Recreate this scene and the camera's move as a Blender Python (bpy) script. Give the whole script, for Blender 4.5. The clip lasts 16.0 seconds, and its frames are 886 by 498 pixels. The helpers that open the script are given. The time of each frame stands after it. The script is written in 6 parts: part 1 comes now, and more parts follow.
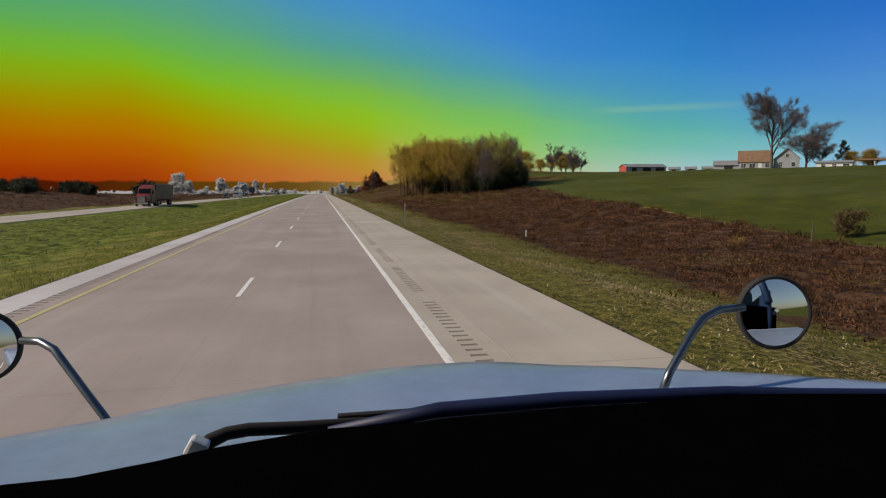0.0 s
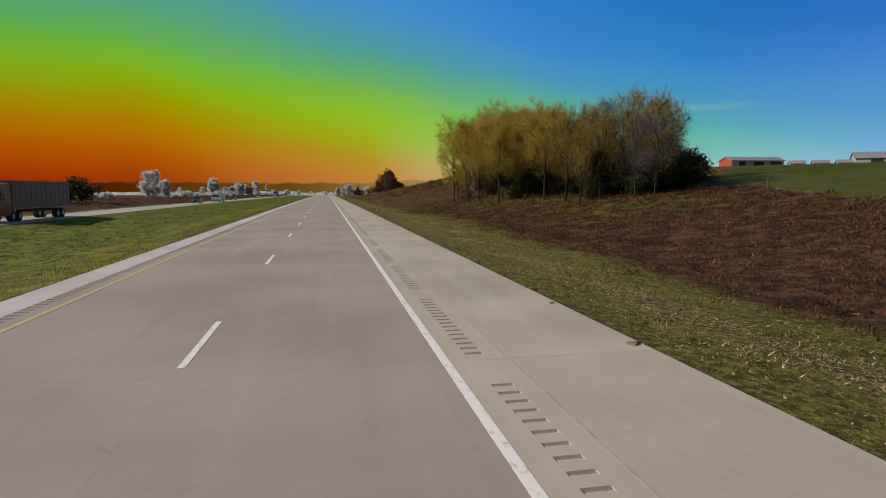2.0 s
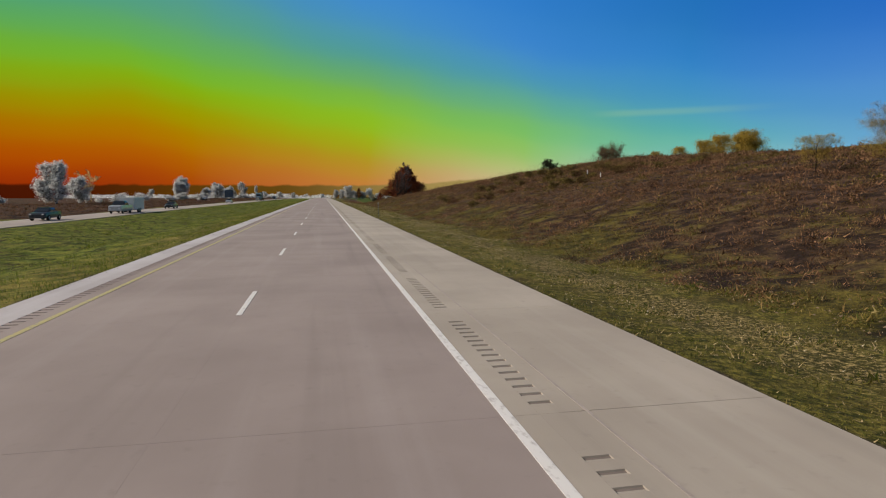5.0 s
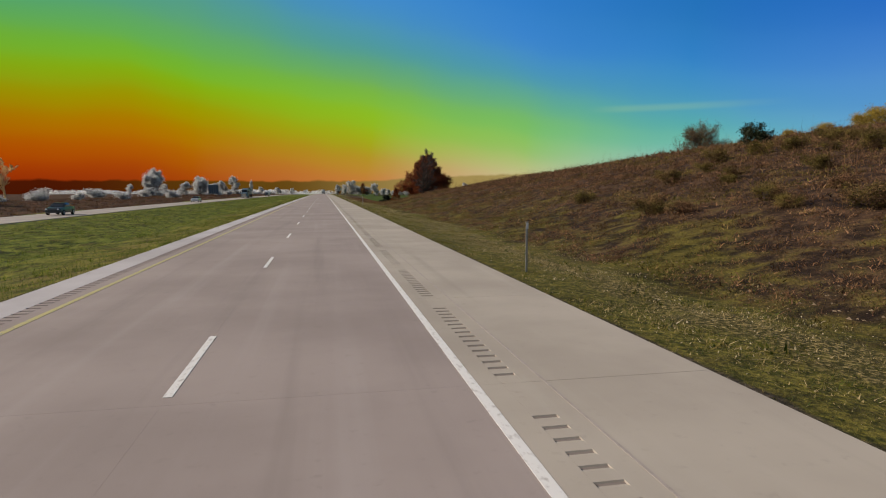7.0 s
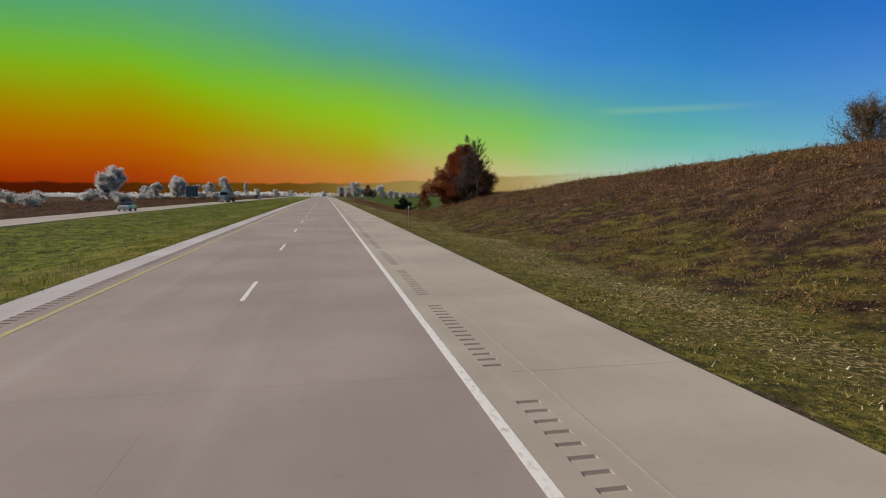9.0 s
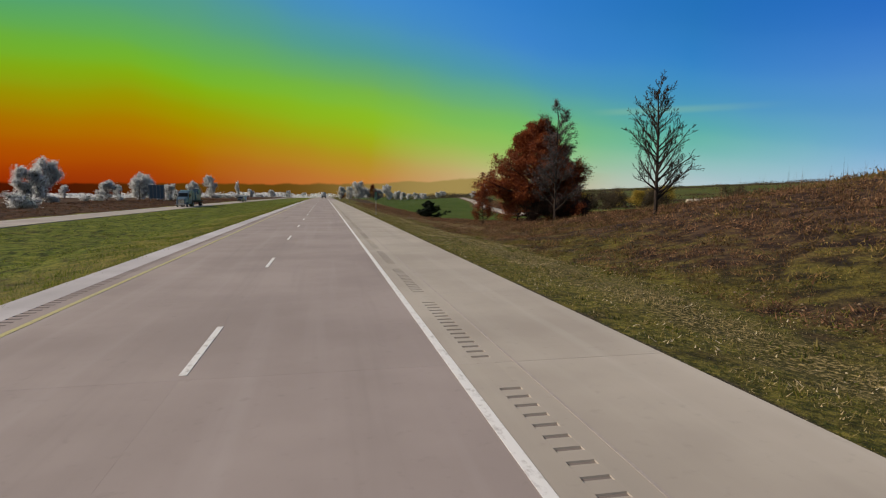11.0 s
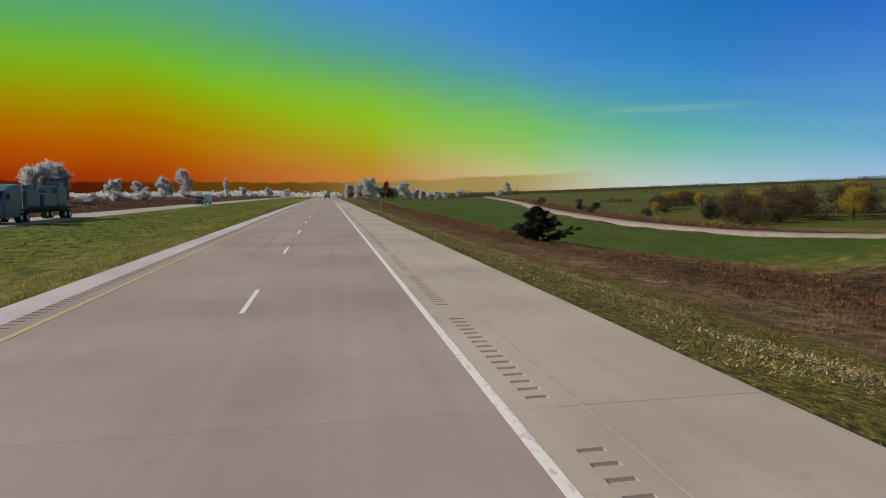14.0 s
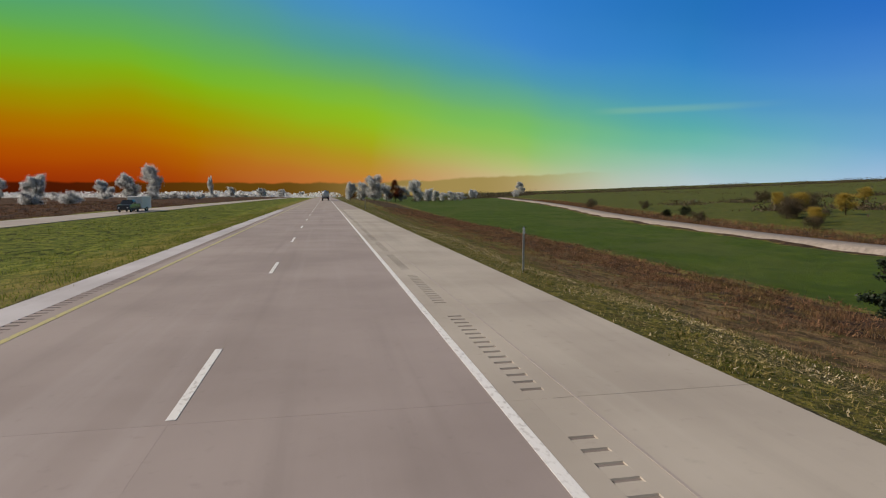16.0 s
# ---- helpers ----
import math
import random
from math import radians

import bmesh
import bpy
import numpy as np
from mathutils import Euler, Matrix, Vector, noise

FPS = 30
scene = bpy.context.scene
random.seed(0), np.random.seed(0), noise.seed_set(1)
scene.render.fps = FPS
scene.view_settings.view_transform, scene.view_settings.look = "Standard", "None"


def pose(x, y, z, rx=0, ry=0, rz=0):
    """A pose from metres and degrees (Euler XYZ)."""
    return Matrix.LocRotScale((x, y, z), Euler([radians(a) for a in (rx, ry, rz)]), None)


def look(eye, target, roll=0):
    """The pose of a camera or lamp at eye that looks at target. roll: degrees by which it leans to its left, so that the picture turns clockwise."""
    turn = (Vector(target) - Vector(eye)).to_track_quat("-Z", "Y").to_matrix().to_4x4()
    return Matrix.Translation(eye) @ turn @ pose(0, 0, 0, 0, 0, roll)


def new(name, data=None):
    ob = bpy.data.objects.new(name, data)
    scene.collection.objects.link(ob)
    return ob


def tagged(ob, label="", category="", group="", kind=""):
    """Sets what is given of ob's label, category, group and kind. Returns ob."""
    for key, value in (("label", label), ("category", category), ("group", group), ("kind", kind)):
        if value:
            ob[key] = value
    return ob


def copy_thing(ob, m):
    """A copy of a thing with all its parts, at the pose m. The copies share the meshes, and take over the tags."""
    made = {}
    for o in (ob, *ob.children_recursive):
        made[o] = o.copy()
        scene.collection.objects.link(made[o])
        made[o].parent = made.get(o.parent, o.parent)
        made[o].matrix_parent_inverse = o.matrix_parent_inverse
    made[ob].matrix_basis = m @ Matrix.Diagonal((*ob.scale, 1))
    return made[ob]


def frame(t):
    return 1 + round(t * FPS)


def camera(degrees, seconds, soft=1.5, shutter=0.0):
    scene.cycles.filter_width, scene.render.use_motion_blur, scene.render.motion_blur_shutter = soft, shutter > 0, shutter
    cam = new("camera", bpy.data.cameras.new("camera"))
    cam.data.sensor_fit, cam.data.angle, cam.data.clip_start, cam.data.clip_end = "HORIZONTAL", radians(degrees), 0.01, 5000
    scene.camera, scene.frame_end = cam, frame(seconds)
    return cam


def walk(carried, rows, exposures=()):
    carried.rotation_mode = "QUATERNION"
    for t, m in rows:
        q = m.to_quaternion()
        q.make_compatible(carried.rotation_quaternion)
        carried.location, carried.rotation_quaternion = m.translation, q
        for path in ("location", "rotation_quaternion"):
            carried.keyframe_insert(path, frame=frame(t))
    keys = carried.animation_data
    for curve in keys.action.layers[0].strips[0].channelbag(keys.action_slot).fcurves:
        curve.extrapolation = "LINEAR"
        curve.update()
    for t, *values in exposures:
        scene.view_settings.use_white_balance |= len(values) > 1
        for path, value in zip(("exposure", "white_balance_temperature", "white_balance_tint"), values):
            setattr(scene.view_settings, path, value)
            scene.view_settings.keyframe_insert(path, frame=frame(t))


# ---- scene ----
# Very long, gentle crest, bent to fit the camera's horizon; everything stands on it.
def crest(y):
    y = np.asarray(y, dtype=float)
    near = -(y - 217.0) ** 2 / 224000.0
    far = -(1500.0 - 217.0) ** 2 / 224000.0 - (y - 1500.0) * 0.01146
    return np.where(y < 1500.0, near, far)


def crest_tilt(y):
    return math.degrees(-(y - 217.0) / 112000.0)


# ---- camera: seconds, x, y, height over the road, turn ----
cam = camera(72.59, 16.0, soft=1.1, shutter=0.0)
PATH = [
    (0.0, 0.082, 0.49, 2.446, 84.34, 0.07, -11.40),
    (0.5, 0.160, 14.23, 2.446, 84.39, 0.07, -11.40),
    (1.0, 0.179, 27.62, 2.446, 84.67, 0.07, -11.42),
    (1.5, 0.200, 41.02, 2.446, 84.56, 0.07, -11.30),
    (2.0, 0.195, 54.87, 2.446, 84.48, 0.07, -10.90),
    (2.5, 0.069, 68.15, 2.446, 84.40, 0.07, -10.69),
    (3.0, 0.012, 81.95, 2.446, 84.75, 0.07, -10.55),
    (3.5, -0.108, 95.46, 2.446, 84.39, 0.07, -10.90),
    (4.0, -0.141, 109.02, 2.446, 84.52, 0.07, -11.17),
    (6.5, -0.015, 176.92, 2.446, 84.85, 0.07, -11.25),
    (7.0, 0.031, 190.25, 2.446, 84.37, 0.07, -11.16),
    (7.5, 0.072, 203.65, 2.446, 84.72, 0.07, -11.11),
    (8.0, 0.103, 217.26, 2.446, 84.85, 0.07, -11.06),
    (8.5, 0.017, 230.82, 2.446, 84.68, 0.07, -11.08),
    (9.0, 0.047, 244.59, 2.446, 84.60, 0.07, -11.07),
    (11.5, 0.083, 312.47, 2.446, 84.71, 0.07, -11.13),
    (12.0, 0.069, 325.96, 2.446, 84.54, 0.07, -11.10),
    (12.5, 0.102, 339.33, 2.446, 84.61, 0.07, -10.93),
    (13.0, 0.069, 352.94, 2.446, 84.62, 0.07, -10.94),
    (13.5, -0.007, 366.50, 2.446, 84.67, 0.07, -10.91),
    (14.0, -0.080, 380.17, 2.446, 84.60, 0.07, -10.83),
    (14.5, -0.152, 394.02, 2.446, 84.69, 0.07, -10.95),
    (15.0, -0.203, 407.60, 2.446, 84.47, 0.07, -11.38),
    (15.5, -0.140, 421.44, 2.446, 84.71, 0.07, -11.21),
    (16.0, -0.148, 434.77, 2.446, 84.67, 0.07, -11.03),
]
walk(cam, [(t, pose(x, y, h + float(crest(y)), rx + crest_tilt(y), ry, rz)) for t, x, y, h, rx, ry, rz in PATH])

# ---- light ----
SUN_AZ, SUN_EL = radians(-82.0), radians(33.0)      # azimuth from straight ahead, to the right positive
world = bpy.data.worlds.new("sky")
scene.world = world
world.use_nodes = True
wn, wl = world.node_tree.nodes, world.node_tree.links
wn.clear()


def wmath(op, a, b=None, c=None, clamp=False):
    n = wn.new("ShaderNodeMath")
    n.operation, n.use_clamp = op, clamp
    for i, v in enumerate((a, b, c)):
        if v is None:
            continue
        if isinstance(v, (int, float)):
            n.inputs[i].default_value = v
        else:
            wl.new(v, n.inputs[i])
    return n.outputs[0]


def wstep(v, lo, hi):
    n = wn.new("ShaderNodeMapRange")
    n.interpolation_type = "SMOOTHSTEP"
    n.inputs["From Min"].default_value, n.inputs["From Max"].default_value = lo, hi
    wl.new(v, n.inputs["Value"])
    return n.outputs["Result"]


def wmix(f, a, b):
    n = wn.new("ShaderNodeMix")
    n.data_type = "RGBA"
    for sock, v in ((n.inputs[0], f), (n.inputs[6], a), (n.inputs[7], b)):
        if isinstance(v, (int, float)):
            sock.default_value = v
        elif isinstance(v, tuple):
            sock.default_value = (*v, 1)
        else:
            wl.new(v, sock)
    return n.outputs[2]


def lin(r, g, b):
    return tuple((c / 255 / 12.92) if c < 10.4 else ((c / 255 + 0.055) / 1.055) ** 2.4 for c in (r, g, b))


coord = wn.new("ShaderNodeTexCoord")
sep = wn.new("ShaderNodeSeparateXYZ")
wl.new(coord.outputs["Generated"], sep.inputs[0])
az = wmath("MULTIPLY", wmath("ARCTAN2", sep.outputs[0], sep.outputs[1]), 57.29578)
el = wmath("MULTIPLY", wmath("ARCSINE", sep.outputs[2]), 57.29578)
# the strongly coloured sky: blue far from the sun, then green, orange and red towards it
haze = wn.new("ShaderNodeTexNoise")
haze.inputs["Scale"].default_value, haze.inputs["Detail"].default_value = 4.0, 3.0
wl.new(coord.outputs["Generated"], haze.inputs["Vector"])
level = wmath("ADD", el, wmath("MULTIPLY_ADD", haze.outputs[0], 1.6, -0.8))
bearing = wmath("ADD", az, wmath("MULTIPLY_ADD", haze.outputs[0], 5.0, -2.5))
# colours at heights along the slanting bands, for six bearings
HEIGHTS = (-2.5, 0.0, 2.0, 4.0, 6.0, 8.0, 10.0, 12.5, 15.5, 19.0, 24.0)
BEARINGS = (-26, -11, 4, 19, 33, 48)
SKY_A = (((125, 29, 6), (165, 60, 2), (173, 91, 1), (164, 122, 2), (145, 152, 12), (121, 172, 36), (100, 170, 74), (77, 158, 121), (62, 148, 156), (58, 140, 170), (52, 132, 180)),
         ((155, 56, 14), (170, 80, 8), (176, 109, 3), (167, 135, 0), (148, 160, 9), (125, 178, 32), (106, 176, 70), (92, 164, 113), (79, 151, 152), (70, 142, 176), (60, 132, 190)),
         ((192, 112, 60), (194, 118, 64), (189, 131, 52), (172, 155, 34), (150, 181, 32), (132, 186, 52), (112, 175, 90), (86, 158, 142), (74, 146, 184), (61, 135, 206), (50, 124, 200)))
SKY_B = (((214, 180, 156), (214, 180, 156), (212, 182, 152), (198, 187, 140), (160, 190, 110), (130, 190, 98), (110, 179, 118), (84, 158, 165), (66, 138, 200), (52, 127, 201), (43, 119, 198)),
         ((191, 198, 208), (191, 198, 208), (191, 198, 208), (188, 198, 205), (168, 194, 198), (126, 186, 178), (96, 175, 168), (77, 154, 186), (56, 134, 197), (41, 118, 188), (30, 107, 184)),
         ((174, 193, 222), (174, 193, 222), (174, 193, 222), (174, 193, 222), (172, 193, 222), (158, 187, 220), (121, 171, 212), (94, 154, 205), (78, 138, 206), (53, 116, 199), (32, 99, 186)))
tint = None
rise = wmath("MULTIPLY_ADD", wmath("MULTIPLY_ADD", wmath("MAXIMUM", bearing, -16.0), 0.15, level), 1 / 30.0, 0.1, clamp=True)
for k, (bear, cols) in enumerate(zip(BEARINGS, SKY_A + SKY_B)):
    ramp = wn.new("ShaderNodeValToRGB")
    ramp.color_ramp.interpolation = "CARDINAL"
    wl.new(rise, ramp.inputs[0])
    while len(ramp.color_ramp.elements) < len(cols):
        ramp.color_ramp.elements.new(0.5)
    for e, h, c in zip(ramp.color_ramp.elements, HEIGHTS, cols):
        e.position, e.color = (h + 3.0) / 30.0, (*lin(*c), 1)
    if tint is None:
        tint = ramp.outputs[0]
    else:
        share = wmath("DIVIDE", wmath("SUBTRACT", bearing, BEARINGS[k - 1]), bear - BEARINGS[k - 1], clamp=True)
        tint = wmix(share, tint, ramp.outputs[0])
# a dark far ridge under the red sky
knolls = wn.new("ShaderNodeTexNoise")
knolls.inputs["Scale"].default_value, knolls.inputs["Detail"].default_value = 22.0, 5.0
wl.new(coord.outputs["Generated"], knolls.inputs["Vector"])
ridge = wmath("ADD", el, wmath("MULTIPLY_ADD", knolls.outputs[0], 0.7, -0.35))
ridge = wmath("SUBTRACT", ridge, wmath("MULTIPLY", wmath("MAXIMUM", wmath("SUBTRACT", az, 4.0), 0.0), 0.045))
brown = wmath("MULTIPLY", wstep(ridge, 0.92, 0.68), wstep(az, 28.0, 14.0))
hill = wmix(wstep(az, -22.0, -6.0), lin(62, 20, 4), lin(84, 64, 14))
hill = wmix(wstep(az, -5.0, 12.0), hill, lin(156, 136, 76))
tint = wmix(wmath("MULTIPLY", brown, 0.92), tint, hill)
streak = wmath("MULTIPLY", wmath("MULTIPLY", wstep(el, 6.7, 7.1), wstep(el, 7.6, 7.2)), wmath("MULTIPLY", wstep(az, 24.0, 28.0), wstep(az, 42.0, 31.0)))
tint = wmix(wmath("MULTIPLY", streak, 0.22), tint, lin(160, 200, 140))
# away from the view the plain clear sky
sky = wn.new("ShaderNodeTexSky")
sky.sky_type, sky.sun_disc = "NISHITA", False
sky.sun_elevation, sky.sun_rotation = SUN_EL, SUN_AZ
clear = wn.new("ShaderNodeVectorMath")
clear.operation = "SCALE"
wl.new(sky.outputs[0], clear.inputs[0])
clear.inputs["Scale"].default_value = 0.06
inside = wmath("MULTIPLY", wstep(el, 34.0, 21.0), wmath("MULTIPLY", wstep(az, -44.0, -30.0), wstep(az, 75.0, 55.0)))
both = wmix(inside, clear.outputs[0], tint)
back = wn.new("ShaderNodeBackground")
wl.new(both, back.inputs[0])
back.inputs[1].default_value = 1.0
wout = wn.new("ShaderNodeOutputWorld")
wl.new(back.outputs[0], wout.inputs[0])

sun = new("sun", bpy.data.lights.new("sun", "SUN"))
sun.data.energy, sun.data.angle, sun.data.color = 4.4, radians(0.6), (1.0, 0.85, 0.71)
way = Vector((math.sin(SUN_AZ) * math.cos(SUN_EL), math.cos(SUN_AZ) * math.cos(SUN_EL), math.sin(SUN_EL)))
sun.matrix_world = look(way * 100, (0, 0, 0))

# ---- materials ----
class Mat:
    """A small wrapper round a node material."""

    def __init__(self, name, rough=0.8, metal=0.0, spec=0.5):
        self.m = bpy.data.materials.new(name)
        self.m.use_nodes = True
        self.n, self.l = self.m.node_tree.nodes, self.m.node_tree.links
        self.b = self.n["Principled BSDF"]
        self.b.inputs["Roughness"].default_value = rough
        self.b.inputs["Metallic"].default_value = metal
        self.b.inputs["Specular IOR Level"].default_value = spec
        self.geo = self.n.new("ShaderNodeNewGeometry")
        self.pos = self.geo.outputs["Position"]

    def set(self, sock, v):
        if isinstance(v, (int, float)):
            sock.default_value = v
        elif isinstance(v, tuple):
            sock.default_value = (*v, 1) if len(v) == 3 else v
        else:
            self.l.new(v, sock)

    def noise(self, scale, detail=4.0, stretch=None, rough=0.55, vec=None):
        n = self.n.new("ShaderNodeTexNoise")
        n.inputs["Scale"].default_value, n.inputs["Detail"].default_value, n.inputs["Roughness"].default_value = scale, detail, rough
        src = vec or self.pos
        if stretch:
            v = self.n.new("ShaderNodeVectorMath")
            v.operation = "MULTIPLY"
            self.l.new(src, v.inputs[0])
            v.inputs[1].default_value = stretch
            src = v.outputs[0]
        self.l.new(src, n.inputs["Vector"])
        return n.outputs[0]

    def math(self, op, a, b=0.0, c=0.0, clamp=False):
        n = self.n.new("ShaderNodeMath")
        n.operation, n.use_clamp = op, clamp
        for i, v in enumerate((a, b, c)):
            self.set(n.inputs[i], v)
        return n.outputs[0]

    def step(self, v, lo, hi, smooth=True):
        n = self.n.new("ShaderNodeMapRange")
        n.interpolation_type = "SMOOTHSTEP" if smooth else "LINEAR"
        n.inputs["From Min"].default_value, n.inputs["From Max"].default_value = lo, hi
        self.l.new(v, n.inputs["Value"])
        return n.outputs["Result"]

    def mix(self, f, a, b):
        n = self.n.new("ShaderNodeMix")
        n.data_type = "RGBA"
        self.set(n.inputs[0], f)
        self.set(n.inputs[6], a)
        self.set(n.inputs[7], b)
        return n.outputs[2]

    def attr(self, name):
        n = self.n.new("ShaderNodeAttribute")
        n.attribute_name = name
        return n.outputs["Fac"]

    def random(self):
        return self.n.new("ShaderNodeObjectInfo").outputs["Random"]

    def island(self):
        return self.geo.outputs["Random Per Island"]

    def colour(self, v):
        self.set(self.b.inputs["Base Color"], v)
        return self

    def bump(self, h, strength=0.3, dist=0.02):
        n = self.n.new("ShaderNodeBump")
        n.inputs["Strength"].default_value, n.inputs["Distance"].default_value = strength, dist
        self.l.new(h, n.inputs["Height"])
        self.l.new(n.outputs[0], self.b.inputs["Normal"])
        return self

    def thin(self, colour, share):
        """Lets light through, as a leaf does."""
        t = self.n.new("ShaderNodeBsdfTranslucent")
        self.set(t.inputs["Color"], colour)
        mix = self.n.new("ShaderNodeMixShader")
        mix.inputs[0].default_value = share
        self.l.new(self.b.outputs[0], mix.inputs[1])
        self.l.new(t.outputs[0], mix.inputs[2])
        self.l.new(mix.outputs[0], self.n["Material Output"].inputs["Surface"])
        return self


def plain(name, col, rough=0.6, metal=0.0, vary=0.15, scale=6.0, bump=0.0, local=False):
    m = Mat(name, rough, metal)
    vec = None
    if local:
        tc = m.n.new("ShaderNodeTexCoord")
        vec = tc.outputs["Object"]
    a = m.noise(scale, 5.0, vec=vec)
    b = m.noise(scale * 9, 3.0, vec=vec)
    f = m.math("MULTIPLY_ADD", b, 0.4, m.math("MULTIPLY", a, 0.6))
    dark = tuple(c * (1 - vary) for c in col)
    light = tuple(min(1, c * (1 + vary)) for c in col)
    m.colour(m.mix(m.step(f, 0.3, 0.7), dark, light))
    m.set(m.b.inputs["Roughness"], m.math("MULTIPLY_ADD", a, 0.2, rough - 0.1, clamp=True))
    if bump:
        m.bump(b, bump, 0.01)
    return m.m


def leaf_mat(name, cols, share=0.4, rough=0.6):
    m = Mat(name, rough, spec=0.25)
    r = m.n.new("ShaderNodeValToRGB")
    m.l.new(m.island(), r.inputs[0])
    while len(r.color_ramp.elements) < len(cols):
        r.color_ramp.elements.new(0.5)
    for i, (e, c) in enumerate(zip(r.color_ramp.elements, cols)):
        e.position, e.color = i / (len(cols) - 1), (*c, 1)
    patch = m.noise(0.35, 2.0)
    col = m.mix(m.step(patch, 0.38, 0.62), m.mix(1.0, r.outputs[0], r.outputs[0]), m.mix(0.35, r.outputs[0], cols[0]))
    m.colour(col)
    m.thin(col, share)
    return m.m


def weed_mat(name, brown, olive, lean, share=0.35):
    """Weed leaves that turn from brown to olive in patches along the bank."""
    m = Mat(name, 0.8, spec=0.12)
    ramps = []
    for cols in (brown, olive):
        r = m.n.new("ShaderNodeValToRGB")
        m.l.new(m.island(), r.inputs[0])
        while len(r.color_ramp.elements) < len(cols):
            r.color_ramp.elements.new(0.5)
        for i, (e, c) in enumerate(zip(r.color_ramp.elements, cols)):
            e.position, e.color = i / (len(cols) - 1), (*c, 1)
        ramps.append(r.outputs[0])
    patch = m.math("MULTIPLY_ADD", m.noise(0.9, 3.0), 0.45, m.math("MULTIPLY", m.noise(0.16, 3.0), 0.55))
    col = m.mix(m.step(m.math("ADD", patch, lean), 0.42, 0.58), ramps[0], ramps[1])
    # brightness patches in the colour imitate sunlit and shaded clumps
    worn = m.noise(0.55, 4.0)
    dull = m.n.new("ShaderNodeVectorMath")
    dull.operation = "SCALE"
    m.l.new(col, dull.inputs[0])
    m.l.new(m.math("MULTIPLY", m.math("MULTIPLY_ADD", m.step(worn, 0.36, 0.66), 0.75, 0.62), m.math("MULTIPLY_ADD", m.step(m.noise(1.7, 3.0), 0.36, 0.62), 0.6, 0.65)), dull.inputs["Scale"])
    col = dull.outputs[0]
    m.colour(col)
    m.thin(col, share)
    return m.m


def ground_mat():
    m = Mat("grass_ground", 0.95, spec=0.15)
    big, mid, fine = m.noise(0.07, 4.0), m.noise(0.9, 9.0, rough=0.72), m.noise(9.0, 5.0)
    rows = m.noise(0.5, 6.0, stretch=(1.0, 0.6, 1.0), rough=0.65)
    grass = m.mix(m.step(mid, 0.38, 0.62), (0.095, 0.116, 0.014), (0.315, 0.265, 0.062))
    grass = m.mix(m.math("MULTIPLY", m.step(big, 0.42, 0.62), 0.45), grass, (0.18, 0.15, 0.06))
    field = m.mix(m.step(rows, 0.35, 0.65), (0.048, 0.062, 0.002), (0.078, 0.090, 0.004))
    young = m.mix(m.step(rows, 0.35, 0.65), (0.042, 0.080, 0.004), (0.066, 0.108, 0.008))
    field = m.mix(m.step(m.attr("olive"), 0.14, 0.22), field, young)
    field = m.mix(m.math("MULTIPLY", m.step(big, 0.45, 0.6), 0.4), field, (0.10, 0.12, 0.03))
    # weed ground is darkened to imitate shaded depth between the mounds
    weeds = m.mix(m.step(mid, 0.40, 0.62), (0.026, 0.015, 0.010), (0.124, 0.072, 0.042))
    olive = m.mix(m.step(mid, 0.38, 0.62), (0.034, 0.034, 0.007), (0.160, 0.132, 0.027))
    patch = m.math("MULTIPLY_ADD", m.noise(0.9, 3.0), 0.45, m.math("MULTIPLY", m.noise(0.16, 3.0), 0.55))
    weeds = m.mix(m.step(m.math("ADD", m.math("MULTIPLY_ADD", patch, 2.4, -1.2), m.attr("olive")), 0.25, 0.75), weeds, olive)
    tan = m.mix(m.step(mid, 0.40, 0.60), (0.085, 0.058, 0.026), (0.28, 0.185, 0.090))
    flecks = m.noise(9.0, 5.0, rough=0.65)
    straw = m.mix(m.step(flecks, 0.46, 0.66), (0.085, 0.078, 0.020), (0.46, 0.35, 0.15))
    soil = m.mix(m.step(fine, 0.3, 0.7), (0.045, 0.036, 0.026), (0.10, 0.08, 0.058))
    wob = m.math("MULTIPLY_ADD", m.noise(0.7, 5.0), 1.0, -0.5)
    lush = m.mix(m.step(mid, 0.38, 0.62), (0.080, 0.118, 0.011), (0.232, 0.258, 0.036))
    # dark streaks put the ditch's shadows into the median's colour
    lush = m.mix(m.math("MULTIPLY", m.step(m.noise(1.6, 4.0, stretch=(1.5, 0.5, 1.0)), 0.52, 0.61), 0.85), lush, (0.030, 0.040, 0.008))
    # mown verge; its tilt away from the sun also darkens this colour
    mown = m.mix(m.step(m.noise(4.0, 7.0, rough=0.7), 0.40, 0.60), (0.055, 0.062, 0.009), (0.215, 0.188, 0.036))
    mown = m.mix(m.math("MULTIPLY", m.step(m.noise(15.0, 4.0), 0.55, 0.66), m.math("MULTIPLY_ADD", m.attr("straw"), 1.1, 0.12, clamp=True)), mown, (0.58, 0.43, 0.18))
    grass = m.mix(m.attr("verge"), grass, mown)
    grass = m.mix(m.attr("median"), grass, lush)
    dead = m.mix(m.step(mid, 0.40, 0.62), (0.028, 0.014, 0.009), (0.145, 0.072, 0.037))
    weeds = m.mix(m.attr("maroon"), weeds, dead)
    c = grass
    for name, col in (("field", field), ("weeds", weeds), ("tan", tan), ("straw", straw), ("soil", soil)):
        c = m.mix(m.step(m.math("ADD", m.attr(name), wob), 0.3, 0.7), c, col)
    c = m.mix(m.math("MULTIPLY", m.step(fine, 0.60, 0.40), 0.55), c, m.mix(0.65, c, (0.016, 0.014, 0.006)))
    m.colour(c)
    m.bump(m.math("MULTIPLY_ADD", fine, 0.5, mid), 0.9, 0.22)
